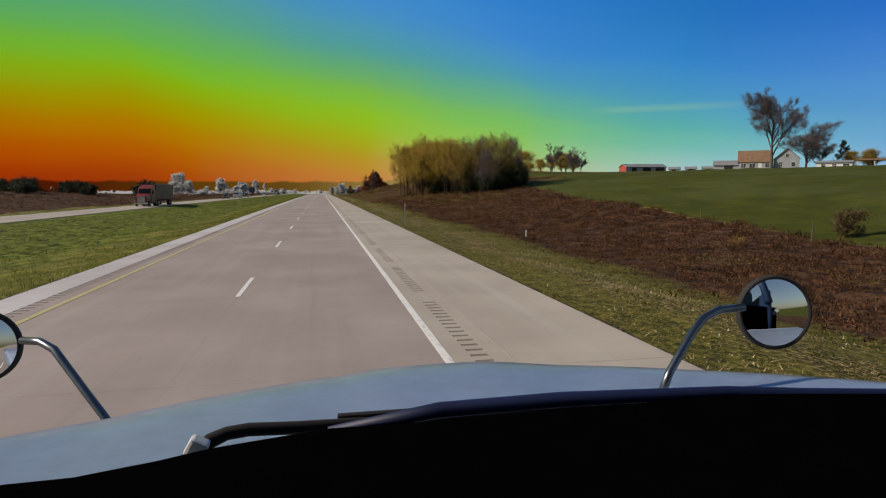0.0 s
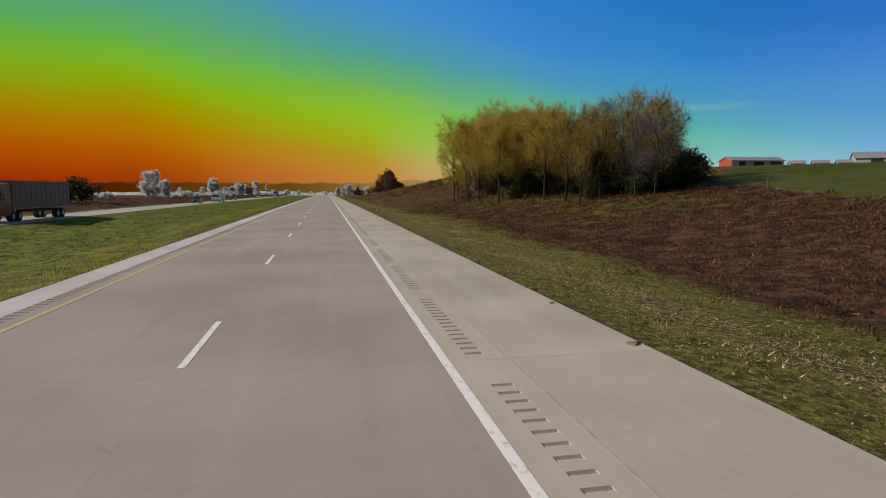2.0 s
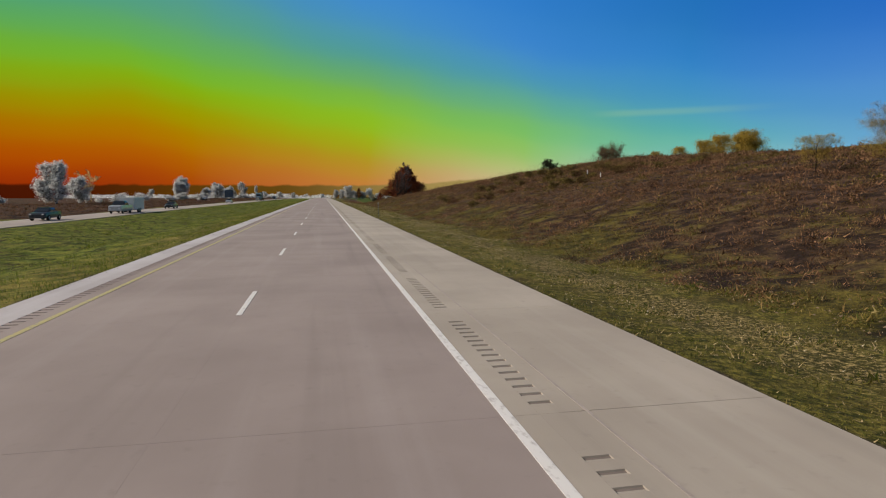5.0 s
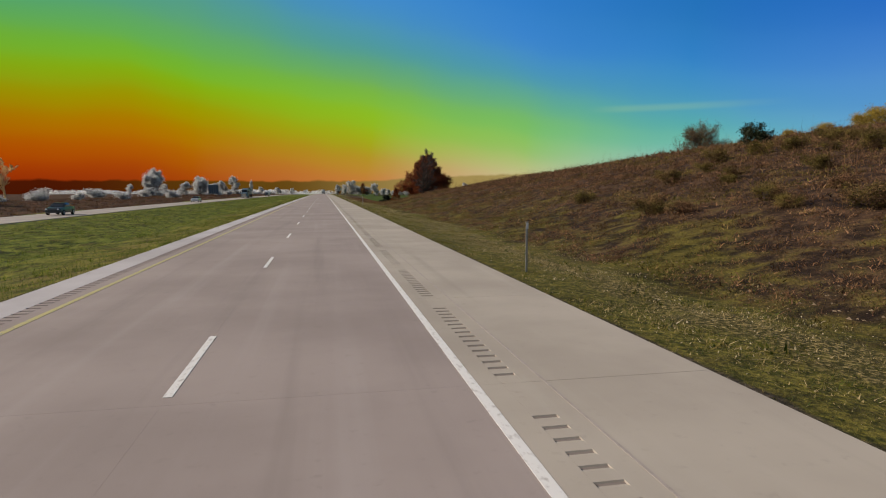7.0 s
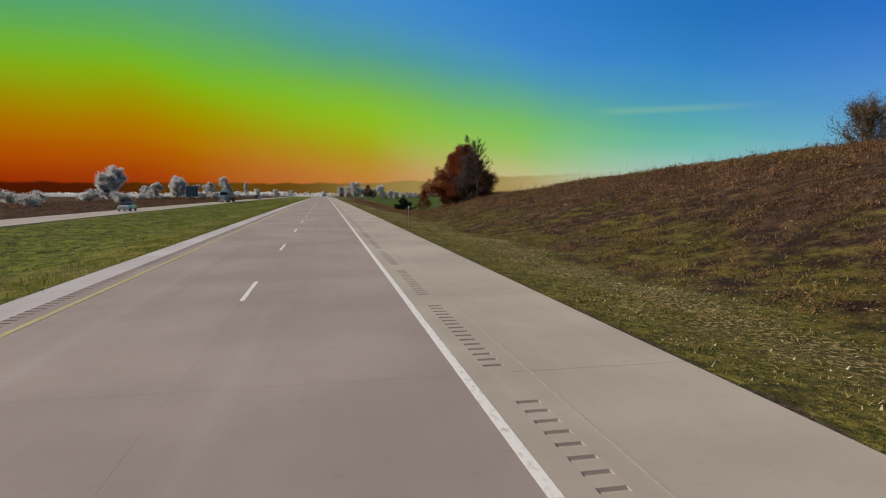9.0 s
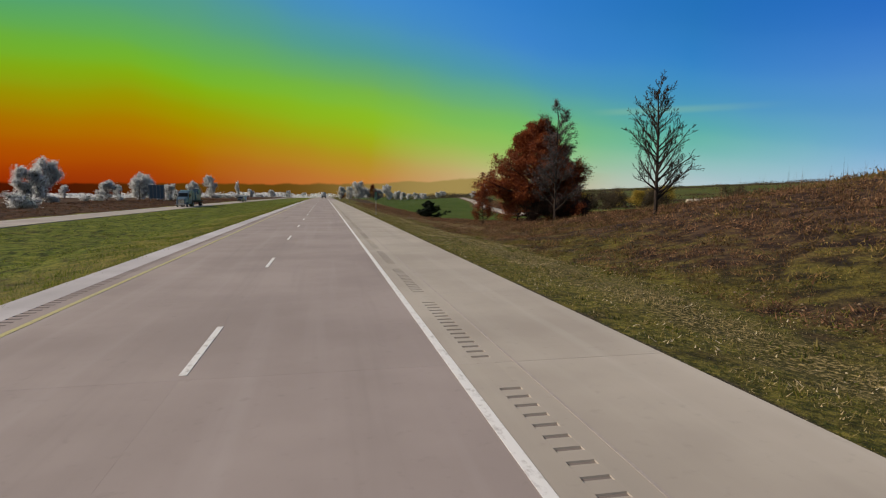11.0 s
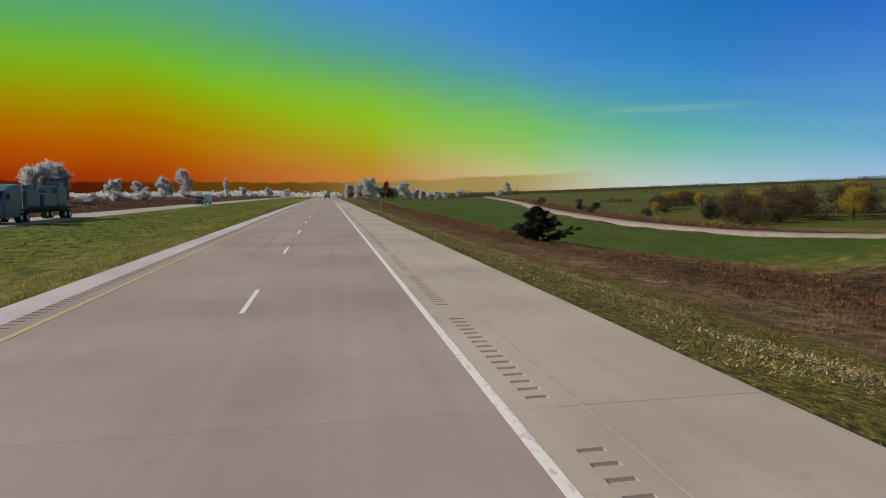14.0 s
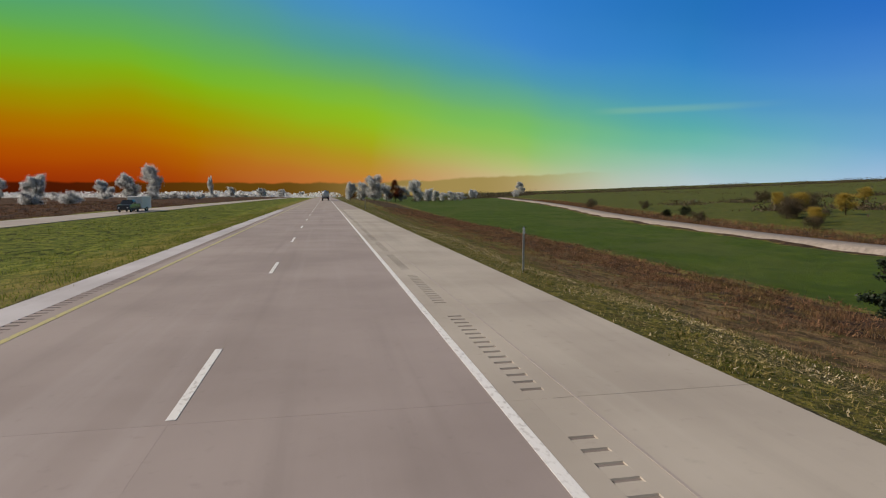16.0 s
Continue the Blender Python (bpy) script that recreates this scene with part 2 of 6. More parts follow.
    return m.m


def concrete_mat(name, tone=1.0, vary=True, cast=(1.0, 1.0, 1.0)):
    m = Mat(name, 0.82, spec=0.35)
    big = m.noise(0.25, 4.0)
    long = m.noise(0.8, 5.0, stretch=(1.6, 0.05, 1.0))
    fine, grit = m.noise(5.0, 6.0), m.noise(60.0, 3.0)
    c = m.mix(m.step(big, 0.3, 0.7), (0.266 * tone, 0.227 * tone, 0.203 * tone), (0.336 * tone, 0.291 * tone, 0.261 * tone))
    c = m.mix(m.math("MULTIPLY", m.step(long, 0.52, 0.75), 0.30), c, (0.40 * tone, 0.365 * tone, 0.34 * tone))
    c = m.mix(m.math("MULTIPLY", m.step(long, 0.46, 0.25), 0.35), c, (0.19 * tone, 0.165 * tone, 0.148 * tone))
    c = m.mix(m.math("MULTIPLY", m.step(fine, 0.58, 0.8), 0.3), c, (0.17 * tone, 0.15 * tone, 0.135 * tone))
    if vary:
        c = m.mix(m.math("MULTIPLY_ADD", m.random(), 0.16, -0.02, clamp=True), c, (0.215 * tone, 0.182 * tone, 0.162 * tone))
    tinted = m.n.new("ShaderNodeVectorMath")
    tinted.operation = "MULTIPLY"
    m.l.new(c, tinted.inputs[0])
    tinted.inputs[1].default_value = cast
    m.colour(tinted.outputs[0])
    m.bump(m.math("MULTIPLY_ADD", grit, 0.5, m.noise(200.0, 2.0, stretch=(0.1, 1.0, 1.0))), 0.25, 0.004)
    return m.m


def paint_mat(name, col, worn):
    m = Mat(name, 0.6)
    chips = m.noise(14.0, 6.0, stretch=(1.0, 0.5, 1.0))
    m.colour(m.mix(m.math("MULTIPLY", m.step(chips, 0.5, 0.72), worn), col, (0.30, 0.27, 0.25)))
    m.bump(m.noise(90.0, 2.0), 0.2, 0.003)
    return m.m


def bark_mat(name, a, b):
    m = Mat(name, 0.95, spec=0.2)
    n1 = m.noise(3.0, 5.0, stretch=(3.0, 3.0, 0.6))
    m.colour(m.mix(m.step(n1, 0.35, 0.68), a, b))
    m.bump(m.noise(14.0, 4.0, stretch=(2.0, 2.0, 0.4)), 0.6, 0.03)
    return m.m


GROUND = ground_mat()
CONCRETE, SHOULDER = concrete_mat("road_concrete", 1.04, cast=(0.995, 0.99, 1.03)), concrete_mat("shoulder_concrete", 1.38, cast=(0.95, 1.0, 0.95))
PALE_SHOULDER = concrete_mat("pale_median_shoulder", 1.74, cast=(0.89, 1.0, 1.14))
ROADBED = concrete_mat("joint_filler", 0.86, False)
GROOVE = concrete_mat("groove_shade_concrete", 0.68, False)
FAR_ROAD = concrete_mat("far_concrete", 1.05, False)
ONCOMING = concrete_mat("oncoming_concrete", 1.25, False, (0.96, 1.0, 1.02))
WHITE_LINE, YELLOW_LINE = paint_mat("white_road_paint", (0.74, 0.74, 0.72), 0.6), paint_mat("yellow_road_paint", (0.47, 0.42, 0.19), 1.0)
SEALANT = plain("pale_joint_seal", (0.36, 0.32, 0.29), 0.8)
DITCH_SOIL = plain("washed_out_soil", (0.19, 0.14, 0.09), 0.95, vary=0.4, scale=2.0, bump=0.5)
GRAVEL = plain("pale_gravel", (0.27, 0.235, 0.20), 0.95, vary=0.3, scale=1.5, bump=0.5)
BARK, BARK_GREY = bark_mat("brown_bark", (0.020, 0.015, 0.012), (0.052, 0.039, 0.031)), bark_mat("grey_bark", (0.065, 0.055, 0.050), (0.14, 0.12, 0.105))
# sunlight on the branches is put into this bark colour
BARK_SUNLIT = bark_mat("sunlit_yellow_bark", (0.62, 0.42, 0.14), (0.92, 0.78, 0.48))
LEAF_GOLD = leaf_mat("golden_leaf", ((0.25, 0.185, 0.034), (0.48, 0.345, 0.055), (0.64, 0.46, 0.085), (0.29, 0.245, 0.046)), 0.5)
LEAF_RED = leaf_mat("rust_red_leaf", ((0.060, 0.015, 0.008), (0.19, 0.038, 0.011), (0.42, 0.115, 0.024), (0.12, 0.026, 0.010)), 0.3)
LEAF_DARK = leaf_mat("dark_green_leaf", ((0.016, 0.026, 0.012), (0.03, 0.042, 0.016), (0.045, 0.055, 0.02)), 0.15)
LEAF_CEDAR = leaf_mat("cedar_needle", ((0.012, 0.022, 0.012), (0.022, 0.036, 0.018), (0.035, 0.05, 0.022)), 0.1)
# near-white leaf colour imitates the bright halo round backlit trees
LEAF_HALO = leaf_mat("halo_white_leaf", ((0.62, 0.65, 0.66), (0.86, 0.88, 0.88), (0.93, 0.94, 0.93), (0.66, 0.68, 0.67), (0.90, 0.91, 0.91)), 0.5)
# near-black leaf: the shade under the oak is put into this colour
LEAF_GLOOMY = leaf_mat("oak_shade_leaf", ((0.012, 0.008, 0.006), (0.035, 0.016, 0.010), (0.06, 0.022, 0.012)), 0.1)
LEAF_BRUSH = leaf_mat("grey_brown_brush_leaf", ((0.045, 0.036, 0.024), (0.115, 0.088, 0.052), (0.075, 0.066, 0.034), (0.16, 0.115, 0.06)), 0.3)
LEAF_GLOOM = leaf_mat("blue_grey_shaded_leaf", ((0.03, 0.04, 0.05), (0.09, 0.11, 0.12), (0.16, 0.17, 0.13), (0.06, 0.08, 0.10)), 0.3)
LEAF_TWIG = leaf_mat("fine_grey_twig", ((0.11, 0.092, 0.092), (0.23, 0.20, 0.20), (0.16, 0.14, 0.14)), 0.35)
LEAF_TAN = leaf_mat("tan_leaf", ((0.11, 0.075, 0.035), (0.20, 0.14, 0.06), (0.15, 0.11, 0.05)), 0.4)
GRASS_VERGE = leaf_mat("verge_grass_blade", ((0.030, 0.045, 0.008), (0.095, 0.120, 0.016), (0.18, 0.17, 0.03), (0.28, 0.22, 0.06), (0.42, 0.33, 0.13)), 0.45)
GRASS_MEDIAN = leaf_mat("median_grass_blade", ((0.04, 0.06, 0.008), (0.115, 0.165, 0.017), (0.205, 0.24, 0.034), (0.33, 0.31, 0.085)), 0.55)
PALE_LITTER = leaf_mat("pale_dead_leaf", ((0.36, 0.28, 0.15), (0.58, 0.50, 0.32), (0.70, 0.62, 0.44)), 0.2)
GRASS_DRY = leaf_mat("dry_grass_blade", ((0.20, 0.16, 0.06), (0.46, 0.36, 0.17), (0.62, 0.50, 0.27)), 0.3)
BROWNS, OLIVES = ((0.066, 0.035, 0.020), (0.178, 0.094, 0.052), (0.310, 0.178, 0.098), (0.118, 0.073, 0.037)), ((0.082, 0.079, 0.016), (0.150, 0.130, 0.029), (0.245, 0.188, 0.058), (0.135, 0.084, 0.034))
DEAD = ((0.030, 0.015, 0.009), (0.092, 0.042, 0.020), (0.215, 0.108, 0.054), (0.068, 0.044, 0.018))
WEED_DEAD = weed_mat("dark_dead_weed", DEAD, OLIVES, -0.12)
WEED_BROWN = weed_mat("brown_weed", BROWNS, OLIVES, -0.10)
WEED_MIXED = weed_mat("brown_and_olive_weed", BROWNS, OLIVES, -0.03)

WEED_TAN = leaf_mat("tan_weed", ((0.12, 0.078, 0.038), (0.23, 0.155, 0.078), (0.36, 0.25, 0.13)), 0.4)
WEED_OLIVE = weed_mat("olive_weed", BROWNS, OLIVES, 0.03)
STEEL = plain("galvanised_steel", (0.42, 0.43, 0.44), 0.45, 0.7, local=True)
WHITE = plain("white_paint", (0.75, 0.75, 0.73), 0.5, vary=0.06, scale=1.0)
GREY_WALL = plain("grey_siding", (0.34, 0.37, 0.40), 0.7, vary=0.1, scale=0.8)
BROWN_ROOF = plain("brown_shingle", (0.20, 0.125, 0.07), 0.9, vary=0.3, scale=1.2, bump=0.4)
GREY_ROOF = plain("grey_metal_roof", (0.30, 0.31, 0.32), 0.5, 0.3, vary=0.1, scale=0.5)
RED_BARN = plain("red_barn_paint", (0.33, 0.055, 0.04), 0.8, vary=0.25, scale=0.8)
DARK = plain("dark_parts_and_doorway_shade", (0.02, 0.02, 0.022), 0.8)
RUBBER = plain("black_rubber", (0.018, 0.018, 0.018), 0.85)
GLASS_DARK = plain("dark_vehicle_glass", (0.02, 0.025, 0.03), 0.08, vary=0.05)
CHROME = plain("bright_metal", (0.62, 0.64, 0.66), 0.16, 1.0, vary=0.05, local=True)
SIGN_GREEN = plain("green_sign_sheet", (0.0, 0.13, 0.075), 0.45, vary=0.06, local=True)
SIGN_WHITE = plain("white_sign_sheet", (0.80, 0.82, 0.82), 0.45, vary=0.03, local=True)
TRUCK_RED = plain("dark_red_cab_paint", (0.20, 0.03, 0.035), 0.35, vary=0.1)
TRAILER_PINK = plain("faded_maroon_trailer", (0.19, 0.075, 0.085), 0.5, vary=0.12, scale=0.7)
TRUCK_BLUE = plain("blue_grey_truck_paint", (0.07, 0.12, 0.17), 0.4, vary=0.12)
CAR_DARK, CAR_SILVER = plain("dark_car_paint", (0.025, 0.032, 0.04), 0.3), plain("silver_car_paint", (0.42, 0.46, 0.50), 0.3, 0.4)
TANK = plain("grey_tank_steel", (0.40, 0.44, 0.48), 0.35, 0.6, vary=0.1)
LAMP_RED = plain("red_lens", (0.35, 0.02, 0.02), 0.3)
HAY_WRAP = plain("pale_bale_wrap", (0.36, 0.31, 0.24), 0.7, vary=0.3, scale=1.5)
# pale blue base holds the sky's reflection; the paint beneath would be navy
HOOD = plain("sky_sheen_hood_paint", (0.46, 0.57, 0.74), 0.12, 0.08, vary=0.10, scale=1.5)
TUBE = plain("dull_dark_metal", (0.20, 0.22, 0.25), 0.3, 1.0, vary=0.15, local=True)
# near-zero black without gloss: the cab's shade is put into the colour
dash_mat = Mat("cab_shade_black_dashboard", 1.0, spec=0.0)
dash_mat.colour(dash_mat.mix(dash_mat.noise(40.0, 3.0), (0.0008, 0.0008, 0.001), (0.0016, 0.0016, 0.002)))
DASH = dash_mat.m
NAVY = plain("navy_dim_band", (0.002, 0.008, 0.050), 0.6, vary=0.2)
TRUCK_NAVY = plain("dark_blue_door_paint", (0.02, 0.045, 0.11), 0.35, vary=0.1, scale=1.0)
BLACK = plain("black_wiper_rubber", (0.003, 0.003, 0.0035), 0.9)
MIRROR = plain("mirror_glass", (0.85, 0.86, 0.88), 0.02, 1.0, vary=0.0)

# ---- helpers for meshes ----
def part(name, bm, material, parent=None, label="", smooth=False):
    me = bpy.data.meshes.new(name)
    if smooth:
        for f in bm.faces:
            f.smooth = True
    bm.to_mesh(me)
    bm.free()
    me.materials.append(material)
    ob = new(name, me)
    if parent is not None:
        ob.parent = parent
    return tagged(ob, label)


def shared(name, me, parent, m=None):
    ob = new(name, me)
    ob.parent = parent
    if m is not None:
        ob.matrix_basis = m
    return ob


def from_arrays(name, verts, faces, material, smooth=False):
    """A mesh from numpy arrays; all faces have the same number of corners."""
    verts, faces = np.asarray(verts, dtype=np.float32), np.asarray(faces, dtype=np.int32)
    k = faces.shape[1]
    me = bpy.data.meshes.new(name)
    me.vertices.add(len(verts))
    me.vertices.foreach_set("co", verts.ravel())
    me.loops.add(faces.size)
    me.loops.foreach_set("vertex_index", faces.ravel())
    me.polygons.add(len(faces))
    me.polygons.foreach_set("loop_start", np.arange(0, faces.size, k, dtype=np.int32))
    me.polygons.foreach_set("loop_total", np.full(len(faces), k, dtype=np.int32))
    me.polygons.foreach_set("use_smooth", np.full(len(faces), smooth, dtype=bool))
    me.update(calc_edges=True)
    me.materials.append(material)
    return me


def thing(name, x, y, z, turn=0.0, label="", category="", group="", kind=""):
    ob = new(name)
    ob.empty_display_size = 0.2
    ob.matrix_basis = pose(x, y, z, 0, 0, turn)
    return tagged(ob, label, category, group, kind)


def box(bm, cx, cy, cz, sx, sy, sz, bevel=0.0, taper=1.0, turn=None):
    made = bmesh.ops.create_cube(bm, size=1.0)["verts"]
    for v in made:
        k = taper if v.co.z > 0 else 1.0
        v.co = Vector((v.co.x * sx * k, v.co.y * sy * k, v.co.z * sz))
    if bevel:
        edges = list({e for v in made for e in v.link_edges})
        out = bmesh.ops.bevel(bm, geom=edges, offset=bevel, segments=2, affect="EDGES", profile=0.6)
        made = list({v for f in out["faces"] for v in f.verts} | {v for v in made if v.is_valid})
    for v in made:
        p = v.co
        if turn is not None:
            p = turn @ p
        v.co = p + Vector((cx, cy, cz))
    return made


def rod(bm, a, b, r0, r1=None, n=10, caps=True):
    a, b = Vector(a), Vector(b)
    r1 = r0 if r1 is None else r1
    d = (b - a).normalized()
    u = d.orthogonal().normalized()
    w = d.cross(u)
    rings = []
    for p, r in ((a, r0), (b, r1)):
        rings.append([bm.verts.new(p + (u * math.cos(2 * math.pi * i / n) + w * math.sin(2 * math.pi * i / n)) * r) for i in range(n)])
    for i in range(n):
        bm.faces.new((rings[0][i], rings[0][(i + 1) % n], rings[1][(i + 1) % n], rings[1][i]))
    if caps:
        bm.faces.new(rings[0][::-1])
        bm.faces.new(rings[1])


def tube(bm, pts, radii, n=10):
    """A bent pipe through the points."""
    pts = [Vector(p) for p in pts]
    rings, u = [], None
    for i, p in enumerate(pts):
        d = (pts[min(i + 1, len(pts) - 1)] - pts[max(i - 1, 0)]).normalized()
        u = d.orthogonal().normalized() if u is None else (u - d * u.dot(d)).normalized()
        w = d.cross(u)
        r = radii[i] if isinstance(radii, (list, tuple)) else radii
        rings.append([bm.verts.new(p + (u * math.cos(2 * math.pi * k / n) + w * math.sin(2 * math.pi * k / n)) * r) for k in range(n)])
    for a, b in zip(rings, rings[1:]):
        for k in range(n):
            bm.faces.new((a[k], a[(k + 1) % n], b[(k + 1) % n], b[k]))
    bm.faces.new(rings[0][::-1])
    bm.faces.new(rings[-1])


def poly(bm, pts):
    return bm.faces.new([bm.verts.new(p) for p in pts])


# ---- the lie of the land: heights across the road at stations along it ----
ACROSS = (5.17, 7.5, 11, 16, 24, 36, 60, 100, 160, 300, 800)
ALONG = {
    -150: (-0.08, -0.35, -1.0, -1.6, -1.5, -1.0, 1.5, 5.0, 7.0, 8.0, 12),
    30: (-0.08, -0.30, -0.9, -1.4, -1.4, -0.5, 2.3, 5.6, 8.0, 9.0, 12),
    70: (-0.08, -0.30, -0.8, -1.0, -0.2, 1.1, 3.5, 6.6, 8.6, 10, 13),
    110: (-0.08, -0.30, -0.6, -0.3, 0.9, 2.8, 4.8, 6.9, 8.1, 9.0, 14),
    140: (-0.08, -0.25, -0.5, 0.4, 2.0, 3.8, 5.8, 7.6, 8.3, 9.0, 14),
    200: (-0.08, -0.25, -0.5, 0.6, 2.8, 5.4, 7.9, 8.3, 8.6, 10, 15),
    250: (-0.08, -0.25, -0.5, 0.6, 2.8, 5.8, 9.4, 10.0, 10, 11, 16),
    300: (-0.08, -0.25, -0.6, 0.4, 2.2, 4.7, 7.8, 10.8, 11.5, 12, 17),
    330: (-0.08, -0.25, -0.7, 0.0, 1.6, 3.7, 6.6, 10.0, 11, 12, 18),
    352: (-0.08, -0.35, -1.1, -1.4, -0.8, 1.0, 3.6, 6.2, 7.5, 9.0, 20),
    390: (-0.08, -0.40, -1.3, -2.0, -2.4, -2.0, 0.0, 1.8, 2.6, 4.0, 24),
    420: (-0.08, -0.45, -1.5, -2.4, -3.0, -3.2, -1.2, 0.6, 1.6, 4.0, 25),
    450: (-0.08, -0.50, -1.7, -2.8, -3.8, -5.0, -4.2, -3.0, -1.2, 2.5, 26),
    560: (-0.08, -0.50, -1.5, -2.4, -3.4, -4.6, -4.2, -3.2, -1.8, 2.0, 26),
    760: (-0.08, -0.40, -1.0, -1.2, -1.4, -1.8, -2.0, -2.0, -1.0, 3.0, 26),
    1100: (-0.08, -0.30, -0.6, -0.6, -0.6, -0.6, -0.6, -0.4, 0.5, 4.0, 24),
}
LEFT = (-1500, -300, -120, -62, -48, -38, -34.4, -27.5, -22.5, -15.5, -10.5, -6.95)
LEFT_NEAR = (4.0, 4.0, 3.0, 2.2, 1.0, -0.4, -0.54, -0.54, -0.8, -1.15, -0.5, -0.08)
LEFT_FAR = (0.0, 0.0, 0.2, 0.2, -0.2, -0.7, -0.54, -0.54, -0.8, -1.15, -0.5, -0.08)
ONCOMING_Z = -0.5
STATIONS = np.array(sorted(ALONG), dtype=float)
TABLE = np.array([ALONG[int(s)] for s in STATIONS], dtype=float)


def land(x, y):
    """Height of the ground, for arrays of x and y."""
    x, y = np.broadcast_arrays(np.asarray(x, dtype=float), np.asarray(y, dtype=float))
    yc = np.clip(y, STATIONS[0], STATIONS[-1])
    i = np.clip(np.searchsorted(STATIONS, yc) - 1, 0, len(STATIONS) - 2)
    f = (yc - STATIONS[i]) / (STATIONS[i + 1] - STATIONS[i])
    f = f * f * (3 - 2 * f)
    xs = np.array(ACROSS, dtype=float)
    xc = np.clip(x, xs[0], xs[-1])
    j = np.clip(np.searchsorted(xs, xc) - 1, 0, len(xs) - 2)
    g = (xc - xs[j]) / (xs[j + 1] - xs[j])
    right = (TABLE[i, j] * (1 - g) + TABLE[i, j + 1] * g) * (1 - f) + (TABLE[i + 1, j] * (1 - g) + TABLE[i + 1, j + 1] * g) * f
    w = np.clip((y - 120) / 160, 0, 1)
    w = w * w * (3 - 2 * w)
    left = np.interp(x, LEFT, LEFT_NEAR) * (1 - w) + np.interp(x, LEFT, LEFT_FAR) * w
    mid = np.full_like(x, -0.30)
    z = np.where(x >= 5.17, right, np.where(x <= -6.95, left, mid))
    z = np.where((x < -27.9) & (x > -34.0), -0.80, z)
    return z + crest(y)


def at(x, y):
    return float(land(x, y))


def side_road_x(y):
    """The gravel side road's middle."""
    return np.interp(y, (408, 425, 440, 456, 467, 483, 502, 522, 560, 600, 640, 700, 800, 900), (200, 120, 85, 68, 63.5, 62.3, 62.6, 65.2, 71.5, 79, 88, 99.8, 119, 138))


def zones(x, y):
    """Shares of each ground cover at a place in the plan."""
    s = lambda v, a, b: np.clip((v - a) / (b - a), 0, 1)
    early, mid, late = 1 - s(y, 118, 135), s(y, 118, 135) * (1 - s(y, 355, 385)), s(y, 355, 385)
    edge = np.interp(y, (0, 30, 70, 110), (28, 31, 33.5, 37))
    field = early * s(x, edge, edge + 2) + late * s(x, 30, 34) * (1 - s(x, side_road_x(y) - 6, side_road_x(y) - 4)) * s(y, 400, 440)
    far_side = late * s(x, side_road_x(y) + 9, side_road_x(y) + 18)
    field = field + far_side * 0.55
    weeds = early * s(x, 11.5, 15.5) * (1 - s(x, edge, edge + 2)) + mid * (0.36 + 0.6 * s(x, 9.5, 14.0)) * (1 - s(x, 50, 58) * (1 - s(y, 205, 228)))
    weeds = weeds + late * (s(x, 11.3, 14.0) * (0.42 + 0.5 * s(x, 18.0, 24.0)) * (1 - s(x, 28, 33)) + 0.8 * s(x, side_road_x(y) - 6, side_road_x(y) - 4) * (1 - s(x, side_road_x(y) + 7, side_road_x(y) + 16)))
    weeds = weeds + far_side * 0.34
    foot = s(y, 88, 102) * (1 - s(y, 132, 142)) * s(x, 17, 21) * (1 - s(x, 30, 34))
    weeds = weeds + 0.2 * foot
    weeds = weeds + s(-x, 36, 39) * 0.9
    weeds = weeds + (early * 0.22 + late * 0.26) * s(x, 5.3, 6.0) * (1 - s(x, 11.5, 13.0))
    field = field + mid * s(x, 50, 58) * (1 - s(y, 205, 228))
    olive = mid * (0.52 - 0.48 * s(x, 14, 25)) + late * 0.25 + early * 0.08 + foot * 0.8
    straw = np.exp(-((x - 8.4) / 1.7) ** 2) * (x > 5) * 0.66
    soil = (1 - s(x, 5.25, 5.6)) * (x > 4.5) * 0.85 + (1 - s(-x, 7.15, 7.5)) * (x < -6.5) * (x > -8)
    tan = s(y, 336, 362) * s(x, 11.2, 13.6) * (1 - s(x, 19, 25)) * (1 - 0.75 * s(y, 470, 500)) * 0.62
    under = s(y, 344, 364) * (1 - s(y, 408, 424)) * s(x, 22, 28) * (1 - s(x, 62, 74))
    weeds = weeds * (1 - under) + under * 0.85
    tan = np.clip(tan * (1 - 0.35 * under) + under * 0.30, 0, 1)
    verge = s(x, 5.0, 5.3) * (1 - s(x, 14, 18)) + far_side
    median = s(-x, 9.0, 13.0) * (1 - s(-x, 35, 37))
    maroon = early * s(x, 11, 14) * (1 - foot)
    maroon = maroon + s(-x, 35, 37)
    return np.clip(field, 0, 1), np.clip(weeds, 0, 1), straw, soil, np.clip(olive, 0, 1), tan, verge, median, np.clip(maroon, 0, 1)


def axis(parts):
    out = []
    for a, b, n in parts:
        out += list(np.linspace(a, b, n, endpoint=False))
    return np.array(out + [parts[-1][1]])


gx = axis(((-2500, -300, 12), (-300, -60, 16), (-60, -34.4, 13), (-34.4, -34.0, 1), (-34.0, -27.9, 2), (-27.9, -27.5, 1), (-27.5, -7.7, 32), (-7.7, -6.95, 4),
           (-6.95, -6.65, 1), (-6.65, 4.9, 2), (4.9, 5.17, 1), (5.17, 6.2, 6), (6.2, 24, 40), (24, 60, 40), (60, 160, 30), (160, 400, 16), (400, 2500, 16)))
gy = axis(((-300, -20, 10), (-20, 130, 110), (130, 370, 200), (370, 620, 130), (620, 1200, 60), (1200, 3400, 22)))
X, Y = np.meshgrid(gx, gy)
Z = land(X, Y)
